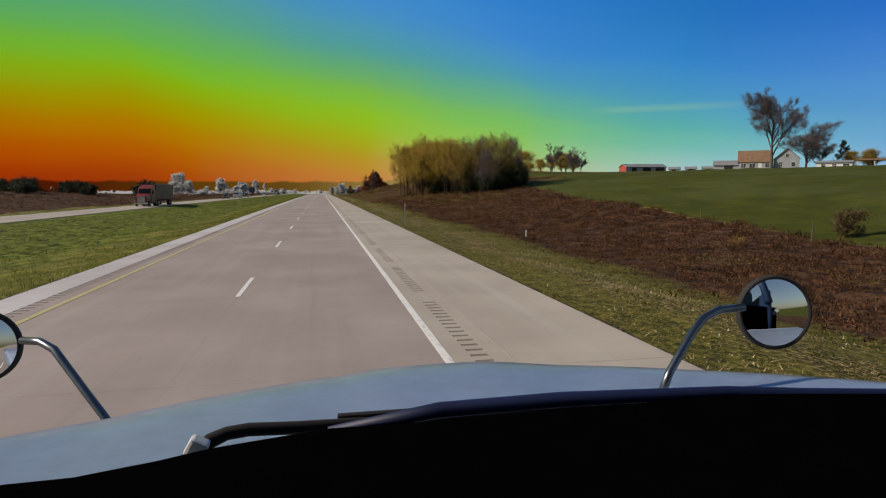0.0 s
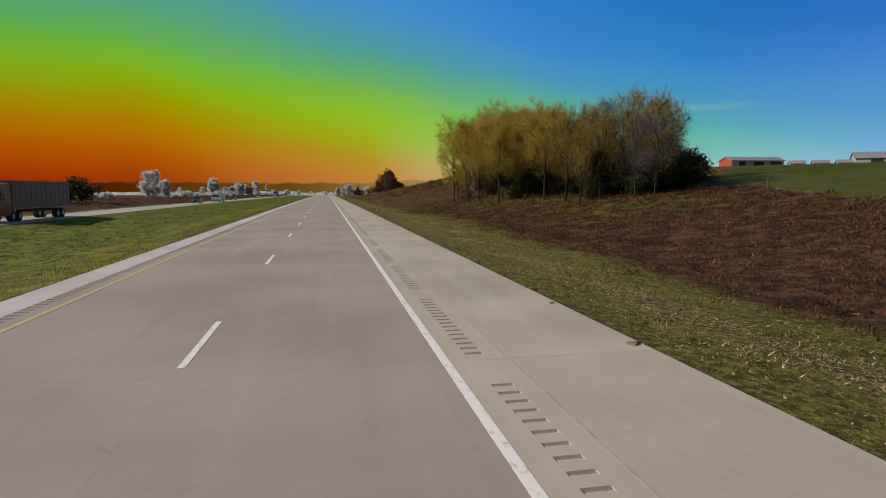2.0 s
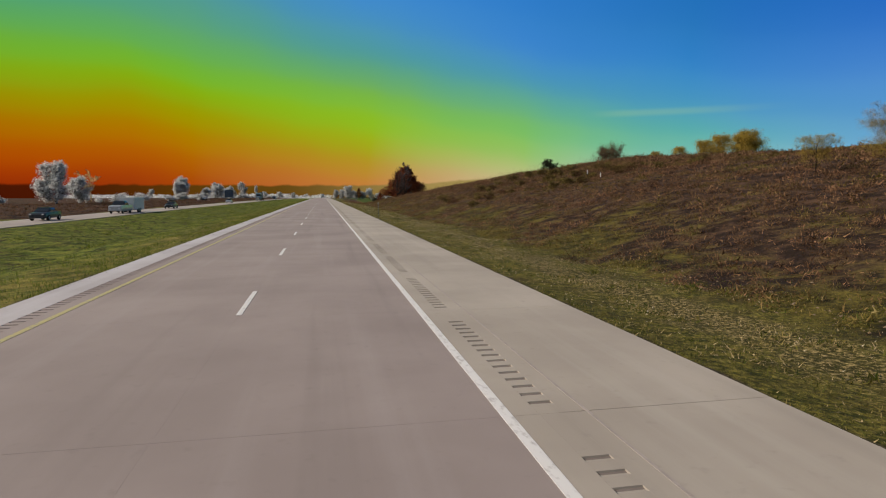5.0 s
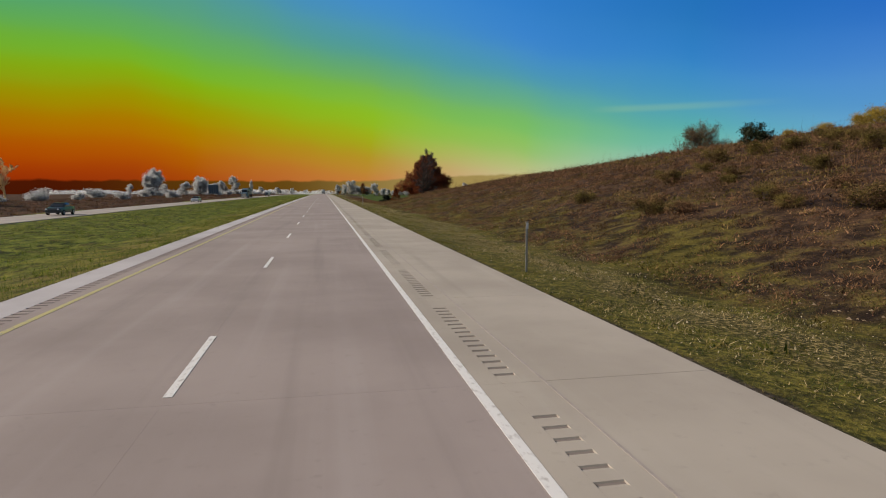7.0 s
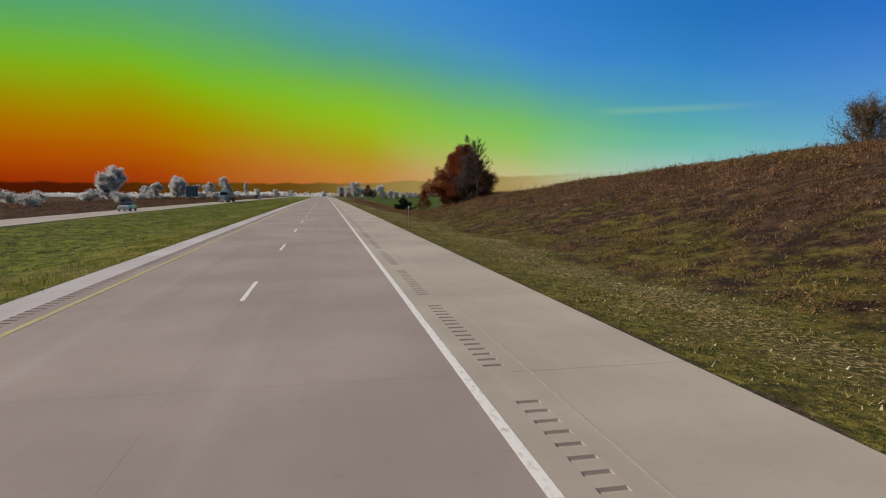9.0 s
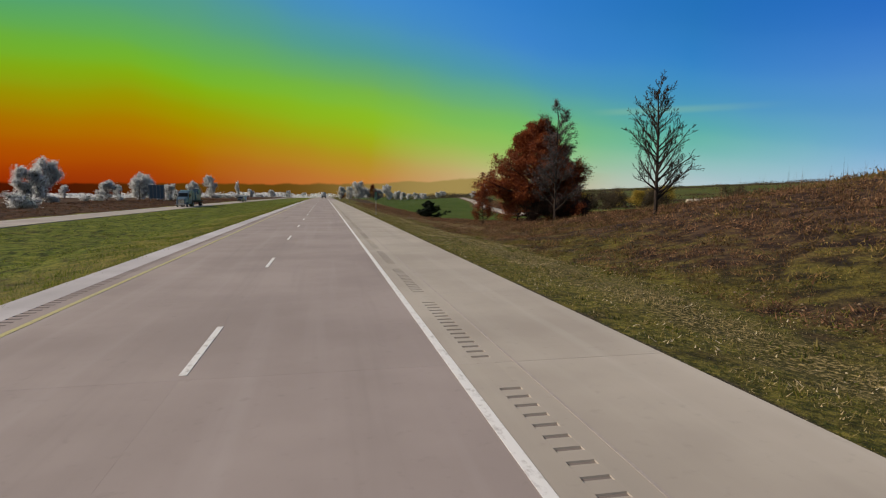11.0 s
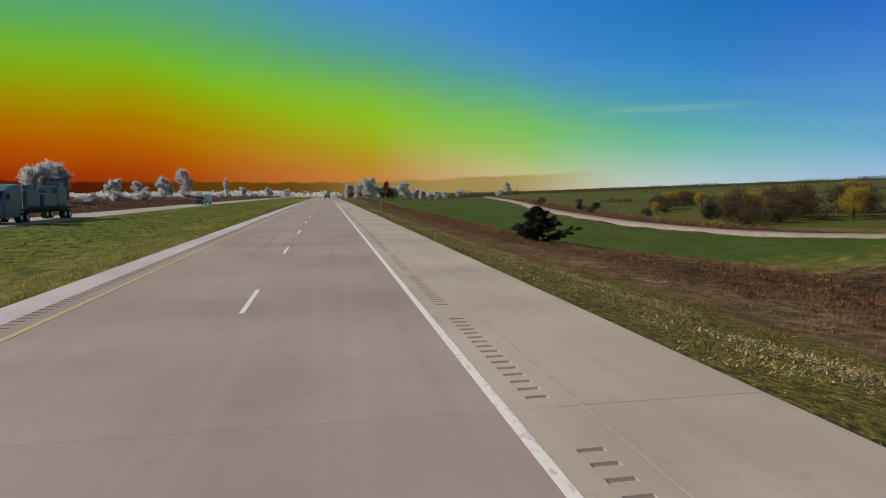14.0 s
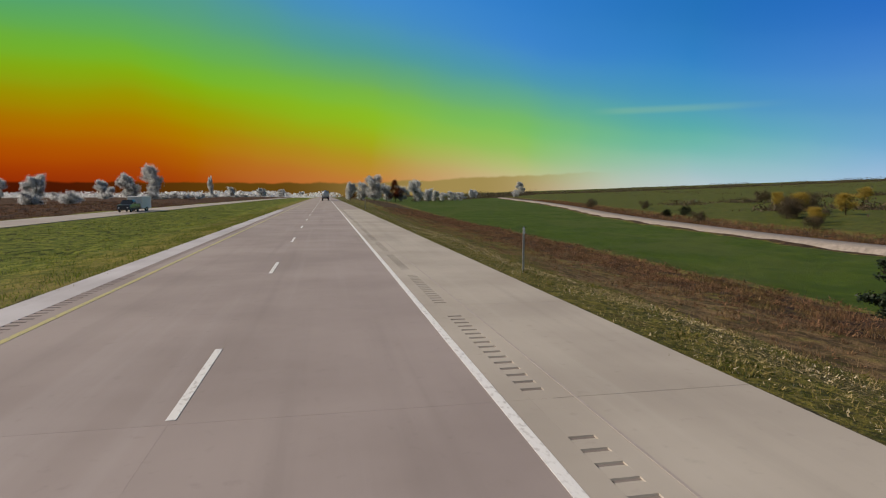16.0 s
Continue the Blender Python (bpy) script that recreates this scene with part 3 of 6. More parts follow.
# lumps of turf, none under the concrete
turf = np.zeros_like(Z)
for s_, a_ in ((6.0, 0.16), (2.6, 0.10)):
    turf += a_ * np.sin(X / s_ * 1.7 + 3 * np.sin(Y / s_ / 2.3)) * np.sin(Y / s_ * 1.3 + 2 * np.sin(X / s_ / 1.9))
off = np.clip(np.minimum(np.where(X > 5.17, X - 5.17, 99), 99), 0, 3) / 3 * (X > 5.17) + np.clip((-X - 6.95) / 3, 0, 1) * (X < -6.95) * ((X > -25.0) | (X < -36.0))
Z = Z + turf * off * (np.abs(X) < 400)
nx, ny = len(gx), len(gy)
idx = np.arange(nx * ny).reshape(ny, nx)
faces = np.stack((idx[:-1, :-1], idx[:-1, 1:], idx[1:, 1:], idx[1:, :-1]), axis=-1).reshape(-1, 4)
me = from_arrays("ground", np.stack((X, Y, Z), axis=-1).reshape(-1, 3), faces, GROUND, True)
for name, values in zip(("field", "weeds", "straw", "soil", "olive", "tan", "verge", "median", "maroon"), zones(X, Y)):
    me.attributes.new(name, "FLOAT", "POINT").data.foreach_set("value", values.astype(np.float32).ravel())
tagged(new("ground", me), "rolling roadside land of grass, brown weeds and green fields", "ground", kind="structure")


def turf_top(x, y):
    """Height of the ground's sheet with its lumps of turf."""
    i = np.clip(np.searchsorted(gx, x) - 1, 0, nx - 2)
    j = np.clip(np.searchsorted(gy, y) - 1, 0, ny - 2)
    f, g = (x - gx[i]) / (gx[i + 1] - gx[i]), (y - gy[j]) / (gy[j + 1] - gy[j])
    return (Z[j, i] * (1 - f) + Z[j, i + 1] * f) * (1 - g) + (Z[j + 1, i] * (1 - f) + Z[j + 1, i + 1] * f) * g


def strip(name, x0, x1, y0, y1, lift, depth, material, label, category, step=8.0, kind="structure", offset=None):
    """A long slab or painted line that follows the crest."""
    n = max(2, int((y1 - y0) / step) + 1)
    ys = np.linspace(y0, y1, n)
    v = []
    for y in ys:
        z = float(crest(y)) + lift
        v += [(x0, y, z), (x1, y, z), (x1, y, z - depth), (x0, y, z - depth)]
    f = []
    for i in range(n - 1):
        a = 4 * i
        for k in range(4):
            f.append((a + k, a + (k + 1) % 4, a + 4 + (k + 1) % 4, a + 4 + k))
    ob = new(name, from_arrays(name, v, np.array(f)[:, ::-1], material))
    return tagged(ob, label, category, kind=kind)

# ---- the highway ----
LANE, SLAB, ROAD_END = 3.66, 6.10, 525.0
strip("roadbed", -6.86, 5.10, -250, ROAD_END + 4, -0.035, 0.2, ROADBED, "dark joint filler under the concrete slabs", "road")
strip("road", -6.95, 5.17, ROAD_END, 3000, 0.0, 0.25, FAR_ROAD, "two-lane concrete highway running straight on", "road", 25.0)
strip("oncoming_road", -34.35, -27.55, -250, 3000, ONCOMING_Z + 0.02, 0.25, ONCOMING, "concrete carriageway for oncoming traffic", "road", 20.0)
strip("edge_line", 1.765, 1.895, -60, 1500, 0.005, 0.004, WHITE_LINE, "worn white solid edge line", "road marking")
strip("yellow_line", -5.50, -5.37, -60, 1500, 0.005, 0.004, YELLOW_LINE, "faded yellow solid median edge line", "road marking")
strip("edge_line", -33.9, -33.77, -60, 1200, ONCOMING_Z + 0.026, 0.004, WHITE_LINE, "white edge line of the oncoming road", "road marking", 20.0)
strip("yellow_line", -28.0, -27.87, -60, 1200, ONCOMING_Z + 0.026, 0.004, YELLOW_LINE, "yellow edge line of the oncoming road", "road marking", 20.0)


def slab_mesh(name, width, length, material, bevel=0.008, depth=0.06):
    bm = bmesh.new()
    box(bm, 0, 0, -depth / 2, width, length, depth)
    top = [e for e in bm.edges if all(v.co.z > -0.001 for v in e.verts)]
    bmesh.ops.bevel(bm, geom=top, offset=bevel, segments=1, affect="EDGES")
    m = bpy.data.meshes.new(name)
    bm.to_mesh(m)
    bm.free()
    m.materials.append(material)
    return m


def rumble_mesh(width, length, first, last, pitch, material):
    """A milled strip: rounded grooves across it, a plain stretch at each end."""
    ys, zs = [-length / 2], [0.0]
    y = first
    while y < last:
        for k, d in ((0.0, 0.0), (0.03, -0.010), (0.065, -0.018), (0.10, -0.017), (0.11, 0.0)):
            ys.append(y + k)
            zs.append(d)
        y += pitch
    ys.append(length / 2)
    zs.append(0.0)
    v, f = [], []
    for yy, zz in zip(ys, zs):
        v += [(-width / 2, yy, zz), (width / 2, yy, zz)]
    for i in range(len(ys) - 1):
        f.append((2 * i, 2 * i + 1, 2 * i + 3, 2 * i + 2))
    out = from_arrays("rumble_strip", v, f, material)
    out.materials.append(GROOVE)
    # groove bottoms get a darker concrete that imitates the shade in them
    dip = [1 if (zs[i] < -0.016 and zs[i + 1] < -0.001) else 0 for i in range(len(ys) - 1)]
    out.polygons.foreach_set("material_index", np.array(dip, dtype=np.int32))
    return out


lane_me = slab_mesh("slab", LANE, SLAB - 0.004, CONCRETE, 0.001)
inner_me = slab_mesh("slab", 0.370, SLAB - 0.004, SHOULDER, 0.001)
right_me = slab_mesh("slab", 2.650, SLAB - 0.009, SHOULDER, 0.001)
left_me = slab_mesh("slab", 0.884, SLAB - 0.006, PALE_SHOULDER, 0.001)
left_in_me = slab_mesh("slab", 0.290, SLAB - 0.004, CONCRETE, 0.001)
rumble_me = rumble_mesh(0.282, SLAB - 0.004, -2.75, 2.1, 0.305, SHOULDER)
left_rumble_me = rumble_mesh(0.282, SLAB - 0.004, -2.9, 2.9, 0.305, CONCRETE)
lanes = tagged(new("highway_lanes"), "two-lane concrete highway of jointed slabs", "road", kind="structure")
hard = tagged(new("right_shoulder"), "pale concrete shoulder with a milled rumble strip", "shoulder", kind="structure")
soft_side = tagged(new("left_shoulder"), "narrow concrete median shoulder with a rumble strip", "shoulder", kind="structure")
y = -10.0
while y < ROAD_END - 1:
    c = y + SLAB / 2
    turn = crest_tilt(c)
    z = float(crest(c))
    for me_, x_, owner, name in ((lane_me, 0.0, lanes, "slab"), (lane_me, -LANE, lanes, "slab"), (inner_me, 2.016, hard, "slab"), (rumble_me, 2.342, hard, "rumble_strip"),
                                 (right_me, 3.808, hard, "slab"), (left_in_me, -5.635, soft_side, "slab"), (left_rumble_me, -5.922, soft_side, "rumble_strip"), (left_me, -6.507, soft_side, "slab")):
        shared(name, me_, owner, pose(x_, c, z, turn))
    y += SLAB
strip("shoulder_seam", 2.75, 2.785, -10, ROAD_END, 0.004, 0.003, SEALANT, "pale sealed joint along the shoulder", "road marking", kind="structure")
strip("roadway", -6.95, 5.17, -250, -10, 0.0, 0.25, FAR_ROAD, "concrete highway behind the start", "road", 20.0)

dash_me = slab_mesh("lane_dash", 0.11, 3.05, WHITE_LINE, 0.001, 0.004)
dashes = tagged(new("lane_line"), "worn white dashed lane line", "road marking", kind="structure")
far_v, far_f = [], []
for i in range(-2, 75):
    yc = 14.8 + 12.192 * i + 1.524
    if yc < 560:
        shared("lane_dash", dash_me, dashes, pose(-1.83, yc, float(crest(yc)) + 0.006, crest_tilt(yc)))
    else:
        b = len(far_v)
        z = float(crest(yc)) + 0.01
        far_v += [(-1.885, yc - 1.52, z), (-1.775, yc - 1.52, z), (-1.775, yc + 1.52, z), (-1.885, yc + 1.52, z)]
        far_f.append((b, b + 1, b + 2, b + 3))
tagged(new("far_lane_dashes", from_arrays("far_lane_dashes", far_v, far_f, WHITE_LINE)), "far white lane dashes", "road marking", kind="stuff")

# the gravel side road in the valley
v, f = [], []
for i, yy in enumerate(np.concatenate((np.arange(409.0, 460.0, 1.0), np.arange(460.0, 905.0, 5.0)))):
    mx = float(side_road_x(yy))
    d = float(side_road_x(yy + 2) - side_road_x(yy - 2)) / 4
    nx_, ny_ = 1 / math.hypot(1, d), -d / math.hypot(1, d)
    for k in (-3.4, -2.6, 0.0, 2.6, 3.4):
        px_, py_ = mx + nx_ * k, yy + ny_ * k
        v.append((px_, py_, at(mx, yy) + (0.30 if abs(k) < 3.0 else -0.5)))
    if i:
        b = 5 * i
        f += [(b - 5 + k, b - 4 + k, b + 1 + k, b + k) for k in range(4)]
tagged(new("gravel_road", from_arrays("gravel_road", v, f, GRAVEL, True)), "pale gravel side road curving through the valley", "road", kind="structure")

# ---- trees ----
def unit(v):
    return v / max(1e-9, float(np.linalg.norm(v)))


class Growth:
    """Grows limbs; keeps pipe segments and the places where leaves sit."""

    def __init__(self, seed):
        self.r = np.random.RandomState(seed)
        self.segs, self.tips = [], []

    def limb(self, p, d, length, radius, level, plan):
        kids, spread, ratio, lift, bend = plan["kids"][level], plan["spread"][level], plan["ratio"], plan["lift"], plan["bend"]
        n = 5 if level == 0 else (4 if level == 1 else (plan.get("tip", 2) if level == plan["depth"] else 2))
        pts, dirs = [p], [d]
        for k in range(n):
            d = unit(d + self.r.normal(0, bend * (0.35 if level == 0 else 1.0), 3) + np.array((0, 0, lift if level else 0.02)))
            p = p + d * length / n
            pts.append(p)
            dirs.append(d)
        end = 0.25 if level < plan["depth"] else 0.4
        rad = [radius * (1 - (1 - end) * k / n) for k in range(n + 1)]
        sides = 7 if level == 0 else (5 if level == 1 else 3)
        for k in range(n):
            self.segs.append((pts[k], pts[k + 1], rad[k], rad[k + 1], sides))
        if level >= plan["leaf_from"]:
            self.tips += [(q, level) for q in pts[1:]]
        if level == plan["depth"]:
            return
        lo = plan["clear"] if level == 0 else 0.25
        for i in range(kids):
            t = lo + (1 - lo) * (i + self.r.rand() * 0.8) / kids
            k = min(n - 1, int(t * n))
            f = t * n - k
            base = pts[k] * (1 - f) + pts[k + 1] * f
            side = unit(np.cross(dirs[k + 1], self.r.normal(0, 1, 3)))
            ang = math.radians(spread + self.r.normal(0, 9))
            nd = unit(dirs[k + 1] * math.cos(ang) + side * math.sin(ang))
            shape = plan["shape"](t) if level == 0 else 1.0 - 0.45 * t
            self.limb(base, nd, length * ratio[level] * shape * (0.8 + 0.4 * self.r.rand()), (rad[k] * (1 - f) + rad[k + 1] * f) * 0.62, level + 1, plan)

    def wood(self, name, material, keep=0.012):
        v, f, b = [], [], 0
        for p0, p1, r0, r1, n in self.segs:
            d = unit(p1 - p0)
            u = unit(np.cross(d, (0.31, 0.87, 0.38)))
            w = np.cross(d, u)
            a = np.arange(n) * 2 * math.pi / n
            ring = np.outer(np.cos(a), u) + np.outer(np.sin(a), w)
            v.append(p0 - d * r0 * 0.3 + ring * max(r0, keep))
            v.append(p1 + ring * max(r1, keep))
            i = np.arange(n)
            f.append(np.stack((b + i, b + (i + 1) % n, b + n + (i + 1) % n, b + n + i), axis=1))
            b += 2 * n
        return from_arrays(name, np.concatenate(v), np.concatenate(f), material, True)

    def leaves(self, name, material, count, size, reach):
        r = self.r
        tips = np.array([t[0] for t in self.tips])
        share = r.rand(len(tips)) ** 1.6
        pick = tips[r.choice(len(tips), count, p=share / share.sum())]
        c = pick + r.normal(0, reach, (count, 3))
        u = r.normal(0, 1, (count, 3))
        u /= np.linalg.norm(u, axis=1)[:, None]
        w = np.cross(u, r.normal(0, 1, (count, 3)))
        w /= np.linalg.norm(w, axis=1)[:, None] + 1e-9
        s = size * (0.6 + 0.8 * r.rand(count))[:, None]
        v = np.stack((c - u * s, c + u * s * 0.7 + w * s * 0.62, c + u * s * 0.7 - w * s * 0.62), axis=1).reshape(-1, 3)
        return from_arrays(name, v, np.arange(3 * count).reshape(-1, 3), material)


def ROUND(t):
    return 0.45 + 0.75 * math.sin(math.pi * min(1, 0.15 + 0.8 * t))


def COLUMN(t):
    return 1.0 - 0.55 * t


def make_tree(name, seed, height, radius, material, plan, leaf=None, count=0, size=0.15, reach=0.35, second=None, keep=0.012):
    """Trunk and crown meshes for one kind of tree, height in metres."""
    g = Growth(seed)
    g.limb(np.array((0.0, 0.0, -0.3)), np.array((0.0, 0.0, 1.0)), height * plan["stem"], radius, 0, plan)
    out = [("trunk", g.wood("trunk", material, keep))]
    if leaf is not None:
        out.append(("crown", g.leaves("crown", leaf, count, size, reach)))
    if second is not None:
        out.append(("crown", g.leaves("crown", *second)))
    return out


def stand(kind, x, y, meshes, scale, turn, label, category="tree", group="", wide=1.0, sink=0.1):
    root = thing(kind, x, y, float(turf_top(x, y)) - sink, turn, label, category, group)
    root.scale = (scale * wide, scale * wide, scale)
    for name, m in meshes:
        shared(name, m, root)
    return root


OPEN = dict(kids=(15, 7, 5, 0), spread=(48, 42, 40, 0), ratio=(0.42, 0.48, 0.5), lift=0.10, bend=0.10, depth=3, leaf_from=2, clear=0.16, shape=ROUND, stem=0.92)
BARE = dict(kids=(20, 8, 6, 4, 0), spread=(46, 38, 36, 34, 0), ratio=(0.34, 0.45, 0.5, 0.55), lift=0.09, bend=0.07, depth=4, leaf_from=4, clear=0.2, shape=COLUMN, stem=0.96)
VASE = dict(BARE, kids=(10, 9, 7, 6, 0), spread=(30, 32, 34, 34, 0), ratio=(0.75, 0.5, 0.5, 0.55), clear=0.25, lift=0.03, shape=lambda t: 0.9, stem=0.62)
OAK = dict(kids=(78, 10, 5, 0), spread=(68, 44, 42, 0), ratio=(0.50, 0.36, 0.45), lift=0.04, bend=0.08, depth=3, leaf_from=2, clear=0.03, shape=lambda t: min(1.0, 0.72 + 2.0 * t) * (1.16 - 1.04 * t), stem=1.0)
BUSH = dict(tip=1, kids=(14, 7, 4, 0), spread=(52, 40, 40, 0), ratio=(0.8, 0.55, 0.5), lift=0.06, bend=0.12, depth=3, leaf_from=1, clear=0.02, shape=lambda t: 1.0, stem=0.6)
CEDAR = dict(kids=(46, 8, 5, 0), spread=(68, 38, 34, 0), ratio=(0.60, 0.30, 0.4), lift=-0.02, bend=0.06, depth=3, leaf_from=2, clear=0.02, shape=lambda t: 1.15 - 1.05 * t, stem=1.0)

rng = random.Random(5)
GROVE = dict(OPEN, tip=1, kids=(17, 7, 4, 0), spread=(42, 40, 40, 0), ratio=(0.36, 0.5, 0.5), clear=0.27, bend=0.08, shape=lambda t: 0.75 + 0.35 * math.sin(math.pi * t))
golds = [make_tree("gold", 11 + k, 13.0, 0.15, BARK, GROVE if k % 2 else dict(GROVE, spread=(47, 42, 40, 0), ratio=(0.44, 0.5, 0.5), clear=0.25), LEAF_GOLD, (30000, 25000, 28000, 9000, 7000)[k], 0.060, 0.36, keep=0.018) for k in range(5)]
bares = [make_tree("bare", 31 + k, 12.6, 0.13, BARK, GROVE, LEAF_TWIG, 9000, 0.05, 0.36, keep=0.014) for k in range(2)]
understory = [make_tree("under", 41 + k, 4.0, 0.06, BARK, BUSH, LEAF_DARK if k else LEAF_TAN, 4600 if k else 3200, 0.11, 0.24) for k in range(2)]
# the grove on the slope
spots = []
for i in range(400):
    x_, y_ = rng.uniform(17, 50), rng.uniform(101, 142)
    edge_ = 17.0 + max(0, (137 - y_)) * 0.33
    if x_ < edge_ or x_ > min(edge_ + 19, (y_ - 68) * 0.80, (y_ - 41) * 0.56) or any((x_ - a) ** 2 + (y_ - b) ** 2 < 5.0 for a, b in spots):
        continue
    spots.append((x_, y_))
    if len(spots) >= 60:
        break
spots += [(20.0, 132.6), (21.6, 129.0), (19.4, 137.0)]
for i, (x_, y_) in enumerate(spots):
    edge_tree = x_ < 25 + max(0, (137 - y_)) * 0.33
    m_ = golds[(i % 3) if y_ > 126 else (3 + i % 2 if y_ < 119 else i % 5)] if (edge_tree or i % 3 == 0) and (x_ / (y_ - 14) < 0.285 or i % 2) else bares[i % 2]
    lab = "tall slim tree with thin golden autumn leaves in the grove" if m_ is not bares[i % 2] else "nearly bare grey tree in the grove"
    stand("grove_tree", x_, y_, m_, rng.uniform(0.62, 0.78) * min(1.0, 0.76 + max(0, y_ - 103) * 0.012), rng.uniform(0, 360), lab, "tree", "trees of the grove", rng.uniform(0.9, 1.15) * (0.92 if y_ > 130 else 1.0))
# mostly dark-leaved shrubs, added inside to imitate the grove's shaded interior
for i in range(84):
    y_ = rng.uniform(104, 146)
    x_ = 19.5 + (137 - y_) * 0.33 + (rng.uniform(0, 5) if i < 12 else rng.uniform(4, 18))
    if x_ > min((y_ - 70) * 0.78, (y_ - 43) * 0.55):
        continue
    stand("grove_shrub", x_, y_, understory[1 if i % 3 else 0], rng.uniform(0.35, 0.7) if i < 12 else rng.uniform(0.9, 1.5), rng.uniform(0, 360), "low shrub between the grove's trunks", "shrub", "shrubs of the grove")
for x_, y_, s_ in ((35.5, 112, 0.95), (36.8, 110.8, 1.0), (38.0, 113.5, 0.95), (34.2, 110.5, 0.8), (38.2, 116, 1.1), (36.5, 114.5, 1.1), (32.2, 110.0, 0.95), (30.4, 109.2, 0.8), (33.6, 112.5, 1.05)):
    stand("dark_shrub", x_, y_, understory[1], s_, rng.uniform(0, 360), "dark evergreen thicket at the grove's edge", "shrub", "dark thicket", 1.15)
for x_, y_, s_ in ((19.6, 143.5, 1.0), (23.5, 149, 0.95), (27, 156, 0.85), (29.5, 163, 0.62), (31, 170, 0.45), (26, 145, 1.1), (31, 152, 1.0)):
    stand("slope_shrub", x_, y_, golds[int(s_ * 100) % 3], s_ * 0.40, rng.uniform(0, 360), "small yellowing bush on the slope", "shrub", "slope bushes", 1.4)

# trees round the farm and along the field
oldtree = make_tree("old", 51, 21.0, 0.42, BARK_GREY, dict(VASE, kids=(12, 9, 7, 4, 0), leaf_from=3), LEAF_TWIG, 70000, 0.06, 0.30, keep=0.022)
oldtree2 = make_tree("old", 52, 16.0, 0.3, BARK_GREY, dict(VASE, kids=(16, 8, 6, 2, 0), spread=(38, 34, 34, 34, 0), leaf_from=3), LEAF_TWIG, 50000, 0.06, 0.34, keep=0.025)
stand("farm_tree", 122, 147, oldtree, 1.1, 20, "large bare deciduous tree beside the farmhouse", wide=1.0)
stand("farm_tree", 152.5, 168.5, oldtree2, 0.98, 80, "bare spreading tree behind the farmhouse", wide=1.5)
stand("farm_tree", 161, 172, oldtree2, 0.7, 200, "bare spreading tree behind the farmhouse")
gold_low = make_tree("gold_low", 55, 6.0, 0.15, BARK, OPEN, LEAF_GOLD, 9000, 0.08, 0.36)
stand("field_tree", 52, 150, gold_low, 1.05, 0, "round golden tree on the field's edge", wide=1.4)
stand("field_tree", 75, 190, oldtree2, 0.55, 30, "small bare tree on the field's edge")
stand("field_tree", 83, 192, oldtree2, 0.5, 150, "small bare tree on the field's edge")
stand("field_tree", 92, 205, oldtree2, 0.45, 250, "small bare tree on the field's edge")
stand("dark_bush", -48.5, 188, understory[1], 1.25, 40, "round dark bush beyond the oncoming road", "shrub", wide=1.5)
stand("field_bush", 34.5, 34.5, understory[0], 0.55, 30, "low bare brush on the fence line", "shrub")
fir = make_tree("fir", 57, 10.0, 0.2, BARK, CEDAR, LEAF_CEDAR, 3500, 0.25, 0.2)
stand("spruce_tree", 176, 178, fir, 1.05, 0, "dark pointed spruce behind the farmhouse", wide=0.55)
for x_, y_, s_ in ((164, 163.5, 0.9), (173, 164, 1.0), (182, 163, 1.0), (178, 170, 0.8)):
    stand("farm_tree", x_, y_, gold_low, s_, rng.uniform(0, 360), "brown-leaved yard tree by the farm", "tree", "yard trees", 1.4)

# the hill's shrubs
hill_bush = make_tree("hill_bush", 61, 5.0, 0.09, BARK, BUSH, LEAF_BRUSH, 7000, 0.075, 0.34)
fan_tree = make_tree("fan_tree", 62, 13.0, 0.22, BARK_GREY, dict(BUSH, kids=(46, 9, 5, 0), spread=(50, 30, 34, 0), ratio=(0.85, 0.38, 0.5), clear=0.10, shape=lambda t: 1.15 - 0.5 * t, stem=0.58, lift=0.02), LEAF_TAN, 16000, 0.10, 0.5, keep=0.03)
stand("hill_tree", 104, 345, fan_tree, 1.26, 0, "fan-shaped grey-tan tree standing on the hill's crest", "tree", wide=0.9)
stand("hill_shrub", 40.7, 242, understory[1], 0.58, 0, "dark green shrub on the hill's crest", "shrub", wide=1.35)
for x_, y_, s_ in ((106, 304, 1.1), (112, 300, 1.4), (119, 303, 1.8), (126, 300, 2.0), (133, 306, 1.8), (100, 306, 0.9), (122, 296, 1.7)):
    stand("hill_shrub", x_, y_, gold_low, 0.78 * s_, rng.uniform(0, 360), "golden bush on top of the bank", "shrub", "golden hill bushes", 1.4)

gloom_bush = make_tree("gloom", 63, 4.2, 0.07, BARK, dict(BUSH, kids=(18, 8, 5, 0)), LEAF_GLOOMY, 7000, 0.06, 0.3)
scrub = make_tree("scrub", 64, 4.0, 0.05, BARK, BUSH, WEED_OLIVE, 6000, 0.075, 0.3)
for i in range(46):
    x_, y_ = rng.uniform(15.5, 44), rng.uniform(196, 236)
    stand("bank_bush", x_, y_, scrub, rng.uniform(0.16, 0.36), rng.uniform(0, 360), "low olive and brown scrub bush on the bank", "shrub", "scrub on the bank", 1.7)
